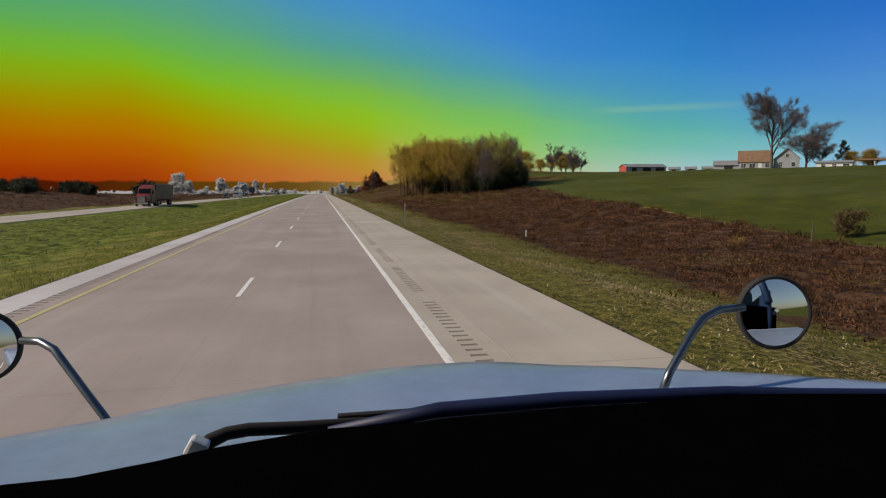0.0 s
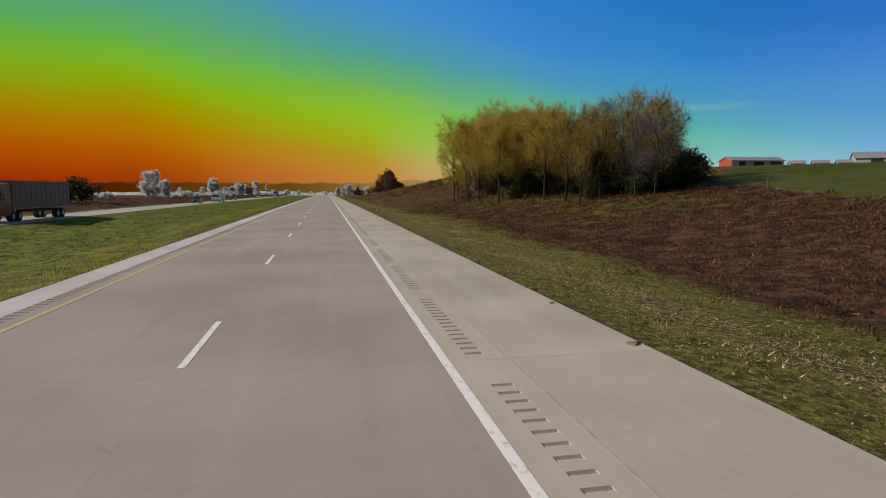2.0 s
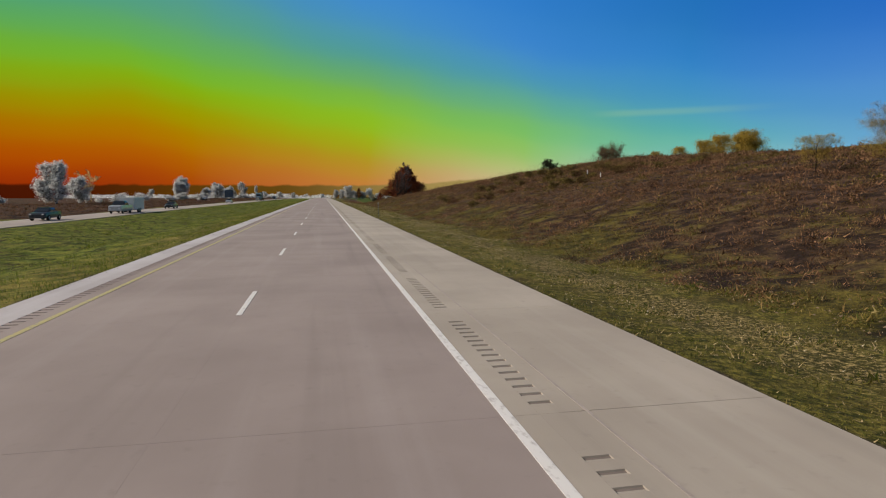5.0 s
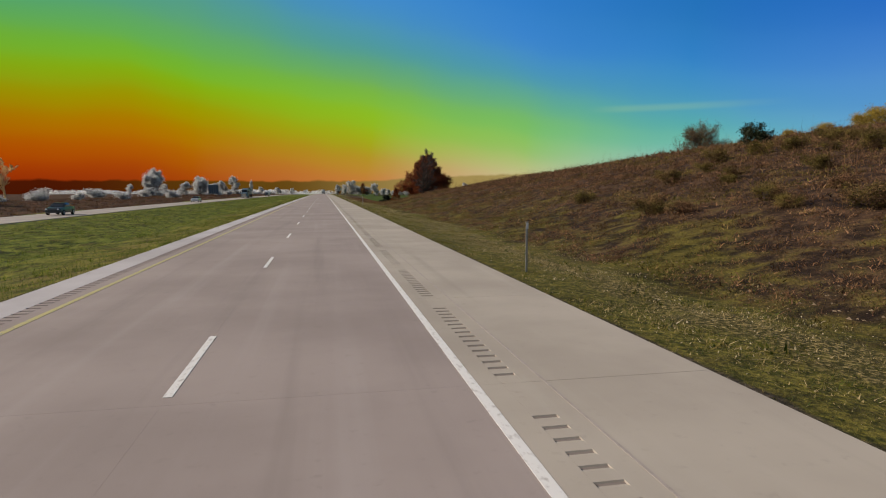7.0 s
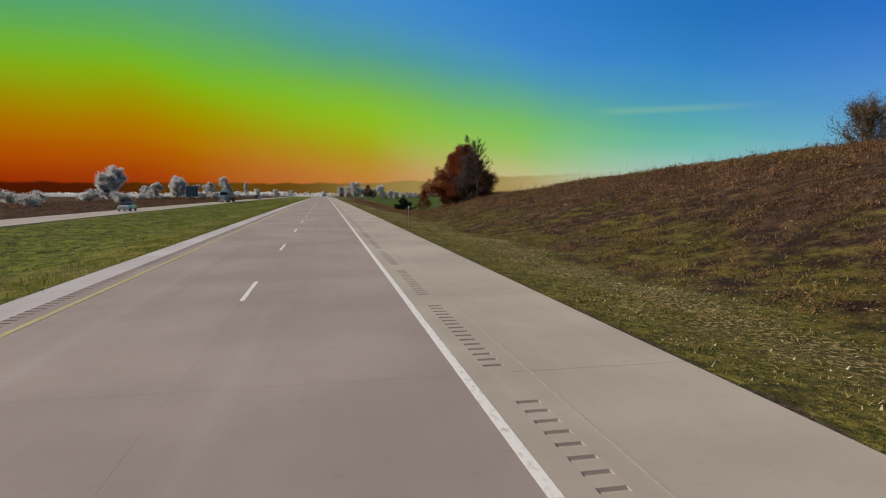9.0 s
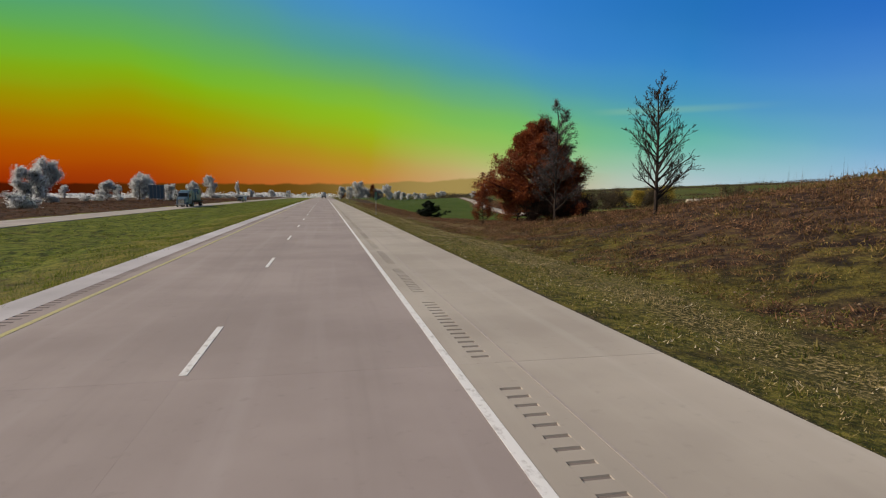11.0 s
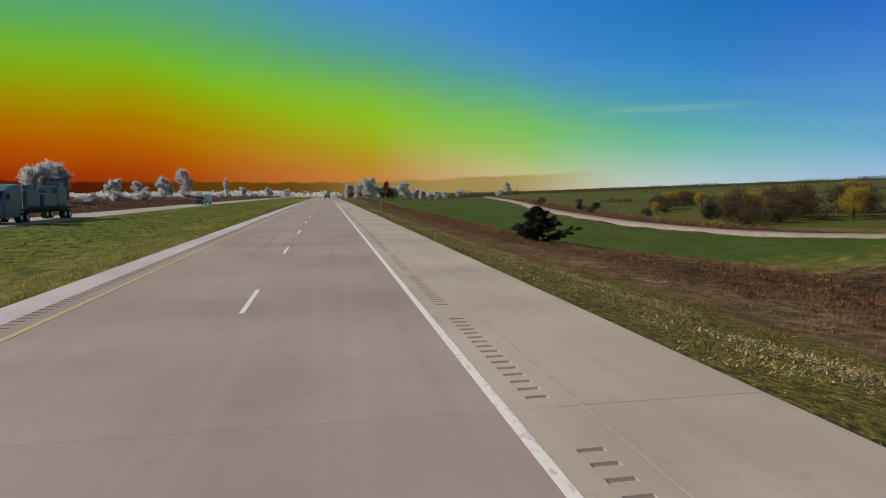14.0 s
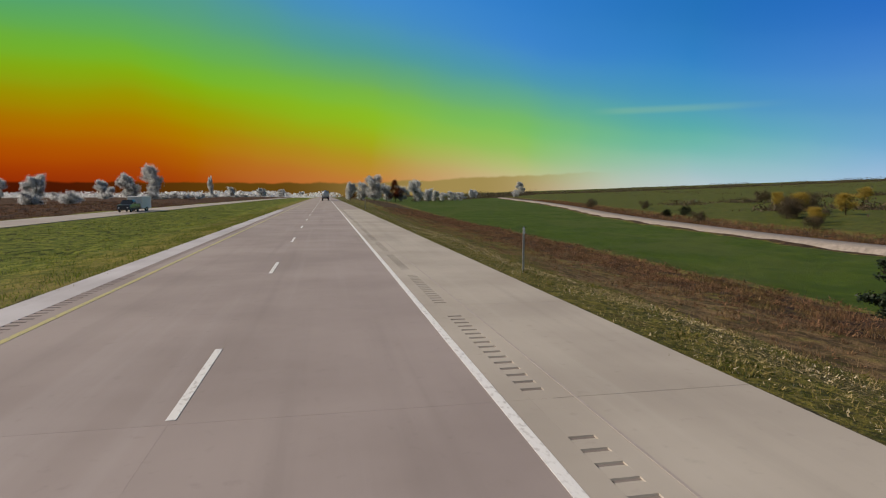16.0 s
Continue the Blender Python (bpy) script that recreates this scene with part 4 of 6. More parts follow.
# the rust-red oak, its bare neighbour and the lone bare tree
oak = make_tree("oak", 71, 15.5, 0.32, BARK, OAK, LEAF_RED, 160000, 0.10, 0.30, keep=0.014)
small_oak = make_tree("oak", 72, 9.0, 0.14, BARK, dict(OAK, kids=(34, 8, 5, 0), clear=0.12, ratio=(0.42, 0.4, 0.45)), LEAF_RED, 9000, 0.11, 0.34)
stand("red_oak", 34.0, 394.0, oak, 1.03, 10, "broad oak with rust-red autumn leaves", wide=1.16)
stand("red_oak", 23.0, 385.0, small_oak, 0.62, 120, "small thin rust-red oak beside the large one", wide=0.8)
stand("red_oak", 31.8, 395.5, small_oak, 0.9, 160, "small rust-red oak against the large one")
stand("red_oak", 40.0, 395.5, small_oak, 1.05, 220, "small rust-red oak beside the large one", wide=1.2)
# added bushes fill the oak's shaded foot with darkness
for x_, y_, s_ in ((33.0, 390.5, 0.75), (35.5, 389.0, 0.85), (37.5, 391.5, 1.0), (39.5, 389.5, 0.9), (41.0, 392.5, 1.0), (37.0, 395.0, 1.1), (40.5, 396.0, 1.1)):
    stand("oak_shrub", x_, y_, gloom_bush, s_, rng.uniform(0, 360), "dark leafless thicket under the oak, shade put into its colour", "shrub", "thicket under the oak", 1.25)
SPIRE = dict(BARE, kids=(36, 9, 6, 3, 0), spread=(50, 36, 36, 34, 0), ratio=(0.27, 0.45, 0.5, 0.55), bend=0.035, clear=0.12)
tallbare = make_tree("tallbare", 75, 16.5, 0.16, BARK, SPIRE, LEAF_TWIG, 12000, 0.05, 0.16, keep=0.012)
stand("bare_tree", 32.4, 380.5, tallbare, 1.0, 0, "tall bare tree with a few last leaves beside the oak", wide=1.2)
lonely = make_tree("lonely", 78, 11.0, 0.17, BARK, dict(BARE, kids=(44, 8, 5, 3, 0), spread=(56, 34, 34, 34, 0), ratio=(0.36, 0.42, 0.48, 0.5), bend=0.05, clear=0.16, lift=0.12, shape=lambda t: 1.12 - 0.75 * t), keep=0.010)
stand("bare_tree", 24.6, 340.6, lonely, 0.93, 0, "lone leafless tree on the weedy bank")
cedar = make_tree("cedar", 81, 5.0, 0.12, BARK, dict(CEDAR, kids=(64, 10, 5, 0), ratio=(0.56, 0.30, 0.4), bend=0.03, leaf_from=1, lift=0.05, shape=lambda t: (1.12 - 1.02 * t) * (0.86 + 0.22 * math.sin(61 * t))), LEAF_CEDAR, 62000, 0.07, 0.085)
stand("cedar", 27.3, 456.3, cedar, 0.95, 0, "low dark spreading cedar in the ditch", wide=1.62)

# the valley's shrubs and far trees
for x_, y_, s_, k in ((101.5, 551.6, 1.0, 0), (92, 577, 0.65, 1), (84, 573, 0.5, 1), (98, 549, 0.9, 0), (104, 553, 1.1, 2), (76, 548, 0.5, 0), (110, 560, 0.9, 0),
                      (116, 552, 1.0, 2), (122, 570, 1.1, 0), (130, 590, 1.0, 2), (172, 602, 1.1, 2), (165, 640, 1.0, 0), (103, 618, 0.6, 0), (95, 640, 0.7, 0),
                      (140, 540, 1.2, 0), (150, 556, 1.3, 2), (118, 500, 1.5, 0), (128, 508, 1.5, 2), (108, 488, 1.4, 0), (135, 480, 1.5, 0), (80, 486, 1.3, 0), (86, 491, 1.2, 2),
                      (92, 486, 1.3, 0), (90, 497, 1.2, 0), (98, 494, 1.5, 0), (84, 480, 0.9, 0), (100, 480, 1.3, 2), (76, 478, 0.8, 0), (95, 504, 1.3, 0), (82, 498, 0.9, 1), (104, 500, 1.2, 2), (88, 505, 1.0, 0), (96, 512, 1.1, 2), (108, 510, 1.3, 0), (87, 529, 0.7, 2), (92, 533, 0.6, 0), (80, 522, 0.5, 0)):
    m_ = (hill_bush, understory[1], gold_low)[k]
    stand("valley_shrub", x_, y_, m_, s_ * (0.75 if k == 2 else 1.0), rng.uniform(0, 360), ("grey-brown bush beyond the gravel road", "dark green bush beyond the gravel road", "golden bush beyond the gravel road")[k], "shrub", "valley bushes", 1.35)
# white outer leaves over dark inner ones put the halo into the colour
pales = [make_tree("pale", 91 + k, 10.0, 0.2, BARK_GREY, dict(OPEN, tip=1, clear=0.06, stem=0.85), LEAF_GLOOM, 4000, 0.18, 0.30, (LEAF_HALO, 11000, 0.18, 0.46), keep=0.03) for k in range(3)]
pale_bush = make_tree("pale_bush", 95, 4.0, 0.1, BARK_GREY, dict(BUSH, kids=(10, 5, 3, 0)), LEAF_GLOOM, 1100, 0.16, 0.22, (LEAF_HALO, 2800, 0.15, 0.42), keep=0.02)
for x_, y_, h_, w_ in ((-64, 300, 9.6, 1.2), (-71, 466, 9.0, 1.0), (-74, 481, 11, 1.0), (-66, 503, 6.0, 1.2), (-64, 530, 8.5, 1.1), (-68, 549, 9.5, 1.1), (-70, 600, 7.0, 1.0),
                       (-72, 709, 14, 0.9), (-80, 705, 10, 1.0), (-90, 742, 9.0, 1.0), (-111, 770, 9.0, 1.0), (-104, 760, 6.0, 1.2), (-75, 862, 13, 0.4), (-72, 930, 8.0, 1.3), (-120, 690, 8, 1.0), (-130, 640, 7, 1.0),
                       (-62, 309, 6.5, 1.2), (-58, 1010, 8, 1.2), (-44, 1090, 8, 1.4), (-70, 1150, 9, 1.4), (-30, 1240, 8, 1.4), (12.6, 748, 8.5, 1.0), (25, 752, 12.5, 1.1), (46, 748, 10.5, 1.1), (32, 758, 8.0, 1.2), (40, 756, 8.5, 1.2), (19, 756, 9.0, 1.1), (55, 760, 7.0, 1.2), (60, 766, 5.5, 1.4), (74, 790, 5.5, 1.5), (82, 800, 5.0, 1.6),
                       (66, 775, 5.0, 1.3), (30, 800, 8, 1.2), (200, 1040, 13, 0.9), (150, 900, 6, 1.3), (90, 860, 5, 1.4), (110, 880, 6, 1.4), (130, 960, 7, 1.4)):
    stand("far_tree", x_, y_, pales[int(h_ * 10 + abs(x_)) % 3], h_ / 10, rng.uniform(0, 360), "distant tree with a backlight halo in its leaf colour", "tree", "distant trees", w_)
bright = make_tree("bright", 97, 11.0, 0.22, BARK_SUNLIT, dict(VASE, kids=(9, 7, 5, 3, 0)), keep=0.055)
stand("bright_tree", -73, 349, bright, 0.9, 0, "bare tree with sunlit yellow branches beyond the oncoming road", wide=1.2)
stand("far_tree", 36, 750, small_oak, 1.25, 40, "rust-brown tree in the distance", "tree", "distant trees")
stand("far_tree", 13.5, 752, small_oak, 0.8, 40, "rust-brown tree in the distance", "tree", "distant trees")
# a dark bushy rise beside the oncoming road
for i in range(34):
    x_, y_ = -44 - rng.uniform(0, 24), 58 + i * 3.6 + rng.uniform(-2, 2)
    x_ -= max(0, 1 - i / 40) * 12
    stand("bank_tree", x_, y_, understory[1], rng.uniform(0.4, 0.85), rng.uniform(0, 360), "dark bush on the bank by the oncoming road", "shrub", "bank bushes", 1.5)
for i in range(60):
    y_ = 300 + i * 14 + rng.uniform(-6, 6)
    stand("hedge_bush", -48 - rng.uniform(0, 40) - i * 0.3, y_, pale_bush, rng.uniform(0.3, 0.75), rng.uniform(0, 360), "low bush beyond the oncoming road with halo-white outer leaves", "shrub", "far hedge bushes", 1.8)


def far_woods(name, seed, count, place, h0, h1, material, label, size=1.1):
    """Far woods: very many small leaf clumps along a line."""
    r = np.random.RandomState(seed)
    t = r.rand(count)
    x_, y_ = place(t, r)
    hump = np.interp(t * 130, np.arange(131), r.rand(131) ** 1.5)
    near = r.rand(count) < 0.3 + hump
    t, x_, y_, hump = t[near], x_[near], y_[near], hump[near]
    count = len(t)
    z_ = land(x_, y_) + r.rand(count) ** 2.0 * (h0 + (h1 - h0) * hump)
    s = size * (0.5 + r.rand(count))[:, None]
    c = np.stack((x_, y_, z_), axis=1)
    u = r.normal(0, 1, (count, 3))
    u /= np.linalg.norm(u, axis=1)[:, None]
    w = np.cross(u, r.normal(0, 1, (count, 3)))
    w /= np.linalg.norm(w, axis=1)[:, None] + 1e-9
    v = np.stack((c - u * s, c + w * s * 0.7, c + u * s, c - w * s * 0.7), axis=1).reshape(-1, 3)
    tagged(new(name, from_arrays(name, v, np.arange(4 * count).reshape(-1, 4), material)), label, "woods", kind="stuff")


far_woods("far_woods", 3, 16000, lambda t, r: (-420 + 430 * t + r.normal(0, 6, len(t)), 1230 - 60 * t + r.normal(0, 12, len(t))), 3, 8, LEAF_HALO, "line of far woods along the horizon in halo-white leaves")
far_woods("far_woods", 4, 34000, lambda t, r: (20 + 700 * t + r.normal(0, 8, len(t)), 1180 - 260 * t + r.normal(0, 9, len(t))), 1.0, 5.5, LEAF_BRUSH, "brown line of far woods on the rise", 0.5)
far_woods("far_woods", 6, 7000, lambda t, r: (230 + 600 * t + 60 * np.sin(t * 71), 780 + 170 * np.sin(t * 43) + r.normal(0, 24, len(t))), 0.5, 2.6, LEAF_BRUSH, "scattered brown brush on the far rise", 0.42)
far_woods("far_woods", 12, 9000, lambda t, r: (52 + 170 * t, 800 + 260 * t + r.normal(0, 8, len(t))), 1.2, 6.0, LEAF_BRUSH, "dark line of small trees along the horizon", 0.4)
far_woods("far_woods", 8, 7000, lambda t, r: (120 + 240 * t + 10 * np.sin(t * 51), 640 + 60 * t + r.normal(0, 5, len(t))), 0.4, 2.4, LEAF_BRUSH, "brown hedgerow across the far pasture", 0.3)
far_woods("far_woods", 10, 8000, lambda t, r: (92 + 110 * t + 5 * np.sin(t * 61), 512 - 20 * t + r.normal(0, 5, len(t))), 0.5, 3.6, LEAF_BRUSH, "grey-brown brush beyond the gravel road", 0.30)
far_woods("far_woods", 11, 8000, lambda t, r: (112 + 170 * t + 8 * np.sin(t * 47), 580 - 15 * t + r.normal(0, 6, len(t))), 0.5, 3.4, LEAF_BRUSH, "grey-brown brush across the pasture", 0.34)
far_woods("far_woods", 7, 20000, lambda t, r: (-115 - 90 * t + 30 * np.sin(t * 31) + r.normal(0, 14, len(t)), 110 + 330 * t + r.normal(0, 26, len(t))), 1.5, 4, LEAF_DARK, "dark woods behind the bank", 0.4)


# ---- grass and weeds ----
def tufts(name, seed, count, x_of, y0, y1, blades, h0, h1, width, lean, material, label, keep=None, spread=0.16):
    r = np.random.RandomState(seed)
    y_ = r.uniform(y0, y1, count)
    x_ = x_of(r, y_)
    if keep is not None:
        ok = keep(x_, y_)
        x_, y_ = x_[ok], y_[ok]
    n = len(x_)
    base = np.stack((x_, y_, turf_top(x_, y_) - 0.012), axis=1)
    b = np.repeat(base, blades, axis=0)
    m = len(b)
    b[:, :2] += r.normal(0, spread, (m, 2))
    a = r.uniform(0, 2 * math.pi, m)
    side = np.stack((np.cos(a), np.sin(a), np.zeros(m)), axis=1)
    out = np.stack((-np.sin(a), np.cos(a), np.zeros(m)), axis=1)
    h = (h0 + (h1 - h0) * r.rand(m) ** 1.6)[:, None] * np.repeat((0.7 + 0.6 * r.rand(n)) * (0.45 + 1.1 * patches(x_, y_)), blades)[:, None]
    w = width * (0.6 + 0.8 * r.rand(m))[:, None]
    tip = b + np.array((0, 0, 1.0)) * h + out * h * (lean * r.normal(0, 1, m))[:, None]
    v = np.stack((b - side * w, b + side * w, tip), axis=1).reshape(-1, 3)
    f = np.arange(3 * m).reshape(-1, 3)
    tagged(new(name, from_arrays(name, v, f, material)), label, "grass", kind="stuff")


def patches(x, y):
    """Uneven cover in clumps of one to four metres, from 0 to 1."""
    v = np.zeros(np.shape(x))
    for a, b, c in ((1.9, 0.7, 0.3), (-0.8, 1.6, 2.1), (3.1, -1.3, 4.0), (0.5, 2.9, 1.2), (1.2, 1.1, 5.1)):
        v = v + np.sin(a * x + b * y + c + 1.5 * np.sin(0.31 * b * x - 0.27 * a * y))
    return np.clip(0.5 + v / 5.0, 0, 1)


def weedy(level):
    return lambda x, y: zones(x, y)[1] * (0.25 + 1.1 * patches(x, y)) > level + (1 - level) * np.random.RandomState(7).rand(len(x))


tufts("verge_grass", 21, 46000, lambda r, y: 5.22 + 8.6 * r.rand(len(y)) ** 1.25, 3, 500, 6, 0.02, 0.085, 0.008, 1.1, GRASS_VERGE, "green and straw-coloured verge grass")
tufts("cut_straw", 22, 60000, lambda r, y: 8.4 + 1.6 * r.normal(0, 1, len(y)), 3, 490, 5, 0.02, 0.06, 0.011, 2.0, GRASS_DRY, "dry cut grass lying along the verge", lambda x, y: patches(0.7 * x, 0.5 * y) > 0.42)
tufts("fallen_leaves", 40, 42000, lambda r, y: 5.5 + 6.0 * r.rand(len(y)), 3, 490, 1, 0.02, 0.05, 0.019, 1.8, PALE_LITTER, "pale dead leaves scattered over the verge", lambda x, y: patches(0.6 * x, 0.4 * y) > 0.34)
tufts("cut_straw", 43, 9000, lambda r, y: 9.9 + 1.0 * r.normal(0, 1, len(y)), 325, 500, 6, 0.02, 0.055, 0.010, 2.0, GRASS_DRY, "dry cut grass lying along the verge", lambda x, y: (x > 5.6) & (patches(0.7 * x, 0.5 * y) > 0.36))
tufts("fallen_leaves", 44, 16000, lambda r, y: 5.5 + 6.0 * r.rand(len(y)), 325, 500, 1, 0.02, 0.045, 0.014, 1.8, PALE_LITTER, "pale dead leaves scattered over the verge", lambda x, y: patches(0.6 * x, 0.4 * y) > 0.30)
tufts("median_grass", 23, 50000, lambda r, y: -7.0 - 18.6 * r.rand(len(y)) ** 1.2, 8, 560, 5, 0.04, 0.18, 0.012, 0.9, GRASS_MEDIAN, "median grass", lambda x, y: patches(0.8 * x, 0.4 * y) > 0.36)
tufts("median_edge_grass", 24, 16000, lambda r, y: -6.98 - 3.0 * r.rand(len(y)) ** 1.6, 8, 520, 6, 0.06, 0.17, 0.008, 0.7, GRASS_MEDIAN, "taller grass along the median edge")
tufts("brown_weeds", 25, 24000, lambda r, y: 12.0 + 25 * r.rand(len(y)) ** 1.1, 5, 145, 7, 0.03, 0.20, 0.010, 1.2, WEED_DEAD, "dead brown weeds on the bank", weedy(0.05))
tufts("bank_weeds", 26, 22000, lambda r, y: 10.5 + 50 * r.rand(len(y)) ** 1.4, 130, 390, 7, 0.03, 0.16, 0.011, 1.2, WEED_OLIVE, "olive and brown weeds on the bank", weedy(0.05))
tufts("bank_weeds", 27, 18000, lambda r, y: 20.0 + 80 * r.rand(len(y)), 140, 365, 7, 0.05, 0.30, 0.016, 1.1, WEED_BROWN, "dead brown weeds on the upper bank", weedy(0.4))
tufts("valley_weeds", 28, 22000, lambda r, y: 16.0 + 17 * r.rand(len(y)), 455, 640, 8, 0.05, 0.36, 0.012, 1.0, WEED_BROWN, "brown weeds along the valley's edge", weedy(0.05))
tufts("valley_dry_grass", 31, 32000, lambda r, y: 11.4 + 22 * r.rand(len(y)) ** 1.2, 344, 540, 8, 0.04, 0.21, 0.012, 1.2, WEED_TAN, "tan dry grass in the ditch", weedy(0.05))
# darker weed colour round the oak also stands in for its shade
tufts("oak_dry_grass", 37, 14000, lambda r, y: 18.0 + 48 * r.rand(len(y)), 352, 418, 8, 0.08, 0.34, 0.014, 1.1, WEED_DEAD, "brown dry grass round the oak", weedy(0.1))
tufts("roadside_weeds", 29, 9000, lambda r, y: side_road_x(y) + 3 + 12 * r.rand(len(y)) ** 2, 470, 760, 7, 0.1, 0.6, 0.03, 1.0, WEED_BROWN, "brown weeds beyond the gravel road")
tufts("far_bank_weeds", 30, 16000, lambda r, y: -37.5 - 30 * r.rand(len(y)), 30, 620, 5, 0.08, 0.32, 0.04, 0.8, WEED_DEAD, "dark brown weeds beside the oncoming road")


def clumps(name, seed, count, x_of, y0, y1, size, height, material, label, keep=None):
    """Low leafy mounds: many small leaves round one root each."""
    r = np.random.RandomState(seed)
    y_ = r.uniform(y0, y1, count)
    x_ = x_of(r, y_)
    if keep is not None:
        ok = keep(x_, y_)
        x_, y_ = x_[ok], y_[ok]
    n, k = len(x_), 17
    m = n * k
    s = np.repeat((0.35 + 1.1 * r.rand(n) ** 2) * (0.5 + 0.9 * patches(x_, y_)), k)[:, None]
    root = np.repeat(np.stack((x_, y_, turf_top(x_, y_) - 0.02), axis=1), k, axis=0)
    d = r.normal(0, 1, (m, 3))
    d[:, 2] = np.abs(d[:, 2])
    d /= np.linalg.norm(d, axis=1)[:, None]
    c = root + d * s * (0.35 + 0.65 * r.rand(m, 1)) * np.array((size * 0.5, size * 0.5, height))
    u = r.normal(0, 1, (m, 3)) + d * 0.8
    u[:, 2] += 0.5
    u /= np.linalg.norm(u, axis=1)[:, None]
    w = np.cross(u, r.normal(0, 1, (m, 3)))
    w /= np.linalg.norm(w, axis=1)[:, None] + 1e-9
    leaf = (0.4 + 0.6 * s) * (0.032 + 0.06 * r.rand(m, 1)) * (0.6 + np.abs(root[:, :1]) / 34.0)
    v = np.stack((c - u * leaf * 0.7 - w * leaf * 0.24, c - u * leaf * 0.4 + w * leaf * 0.28, c + u * leaf * 1.3), axis=1).reshape(-1, 3)
    tagged(new(name, from_arrays(name, v, np.arange(3 * n * k).reshape(-1, 3), material)), label, "weeds", kind="stuff")


clumps("weed_clumps", 33, 26000, lambda r, y: 11.5 + 25 * r.rand(len(y)) ** 1.2, 5, 142, 1.0, 0.34, WEED_DEAD, "leafy dark brown weed clumps", weedy(0.1))
clumps("weed_clumps", 34, 47000, lambda r, y: 11.0 + 50 * r.rand(len(y)) ** 1.5, 128, 366, 1.2, 0.36, WEED_MIXED, "leafy olive weed clumps", weedy(0.1))
clumps("weed_clumps", 35, 14000, lambda r, y: 12.5 + 20 * r.rand(len(y)), 374, 600, 0.9, 0.28, WEED_BROWN, "leafy brown weed clumps", weedy(0.1))
clumps("weed_clumps", 36, 20000, lambda r, y: 19.0 + 75 * r.rand(len(y)) ** 1.3, 146, 372, 1.5, 0.45, WEED_BROWN, "dark brown weed mounds on the upper bank", weedy(0.15))
tufts("ridge_stalks", 39, 4200, lambda r, y: 26.0 + 60 * r.rand(len(y)) ** 1.3, 215, 362, 4, 0.35, 1.25, 0.012, 0.18, WEED_BROWN, "tall dead weed stalks along the hill's crest", None, 0.3)


clumps("verge_tussocks", 41, 11000, lambda r, y: 5.45 + 7.0 * r.rand(len(y)), 3, 470, 0.5, 0.10, GRASS_VERGE, "small uneven grass tussocks on the verge", lambda x, y: patches(0.9 * x, 0.6 * y) > 0.45)
clumps("median_tussocks", 42, 7000, lambda r, y: -8.5 - 17 * r.rand(len(y)), 10, 520, 0.8, 0.20, GRASS_MEDIAN, "darker grass tussocks in the median", lambda x, y: patches(0.9 * x, 0.35 * y) > 0.55)


def clods(name, seed, count, material, label):
    """Small stones and clods washed out along the ditch."""
    r = np.random.RandomState(seed)
    y_ = r.uniform(120, 352, count)
    x_ = 12.0 + 0.5 * np.sin(y_ / 5.0) + r.normal(0, 0.55, count)
    s_ = 0.015 + 0.045 * r.rand(count) ** 3
    ring = np.array(((1, 0, 0), (0, 1, 0), (-1, 0, 0), (0, -1, 0), (0, 0, 1.0)))
    v = (ring[None] * s_[:, None, None] * (0.6 + 0.8 * r.rand(count, 5, 1)) * np.array((1, 1.3, 0.75))) + np.stack((x_, y_, turf_top(x_, y_)), axis=1)[:, None]
    f = np.array(((0, 1, 4), (1, 2, 4), (2, 3, 4), (3, 0, 4)))[None] + 5 * np.arange(count)[:, None, None]
    tagged(new(name, from_arrays(name, v.reshape(-1, 3), f.reshape(-1, 3), material)), label, "stones", kind="stuff")


clods("ditch_stones", 38, 3600, DITCH_SOIL, "pale stones and clods washed out along the ditch")


def lump(x, y, z, long, wide, high, seed):
    """A torn scrap of dirt or rubber lying on the shoulder."""
    r = random.Random(seed)
    root = thing("road_debris", x, y, z, 20, "flat dark scrap of debris on the concrete shoulder", "debris")
    bm = bmesh.new()
    bmesh.ops.create_icosphere(bm, subdivisions=2, radius=0.5)
    for v in bm.verts:
        k = 1 + r.uniform(-0.22, 0.22)
        v.co = Vector((v.co.x * long * k, v.co.y * wide * k, max(-0.1, v.co.z) * high * k))
    part("scrap", bm, DITCH_SOIL, root)


lump(4.98, 63.6, float(crest(63.6)), 0.26, 0.20, 0.09, 5)
lump(4.98, 67.2, float(crest(67.2)), 0.14, 0.12, 0.06, 6)

# a pale dead branch in the ditch
root = thing("fallen_branch", 15.4, 406.4, float(turf_top(15.4, 406.4)) + 0.06, -40, "pale dead branch lying in the dry grass", "branch")
bm = bmesh.new()
knots = [Vector((-0.55 + 0.275 * k, 0.03 * math.sin(2.1 * k), 0.03 * math.cos(1.7 * k))) for k in range(5)]
rings = [[bm.verts.new(p + Vector((0, math.cos(a), math.sin(a))) * (0.045 - 0.006 * k)) for a in [i * math.pi / 3 for i in range(6)]] for k, p in enumerate(knots)]
for a, b in zip(rings, rings[1:]):
    for i in range(6):
        bm.faces.new((a[i], a[(i + 1) % 6], b[(i + 1) % 6], b[i]))
bm.faces.new(rings[0][::-1])
bm.faces.new(rings[-1])
part("branch", bm, PALE_LITTER, root)


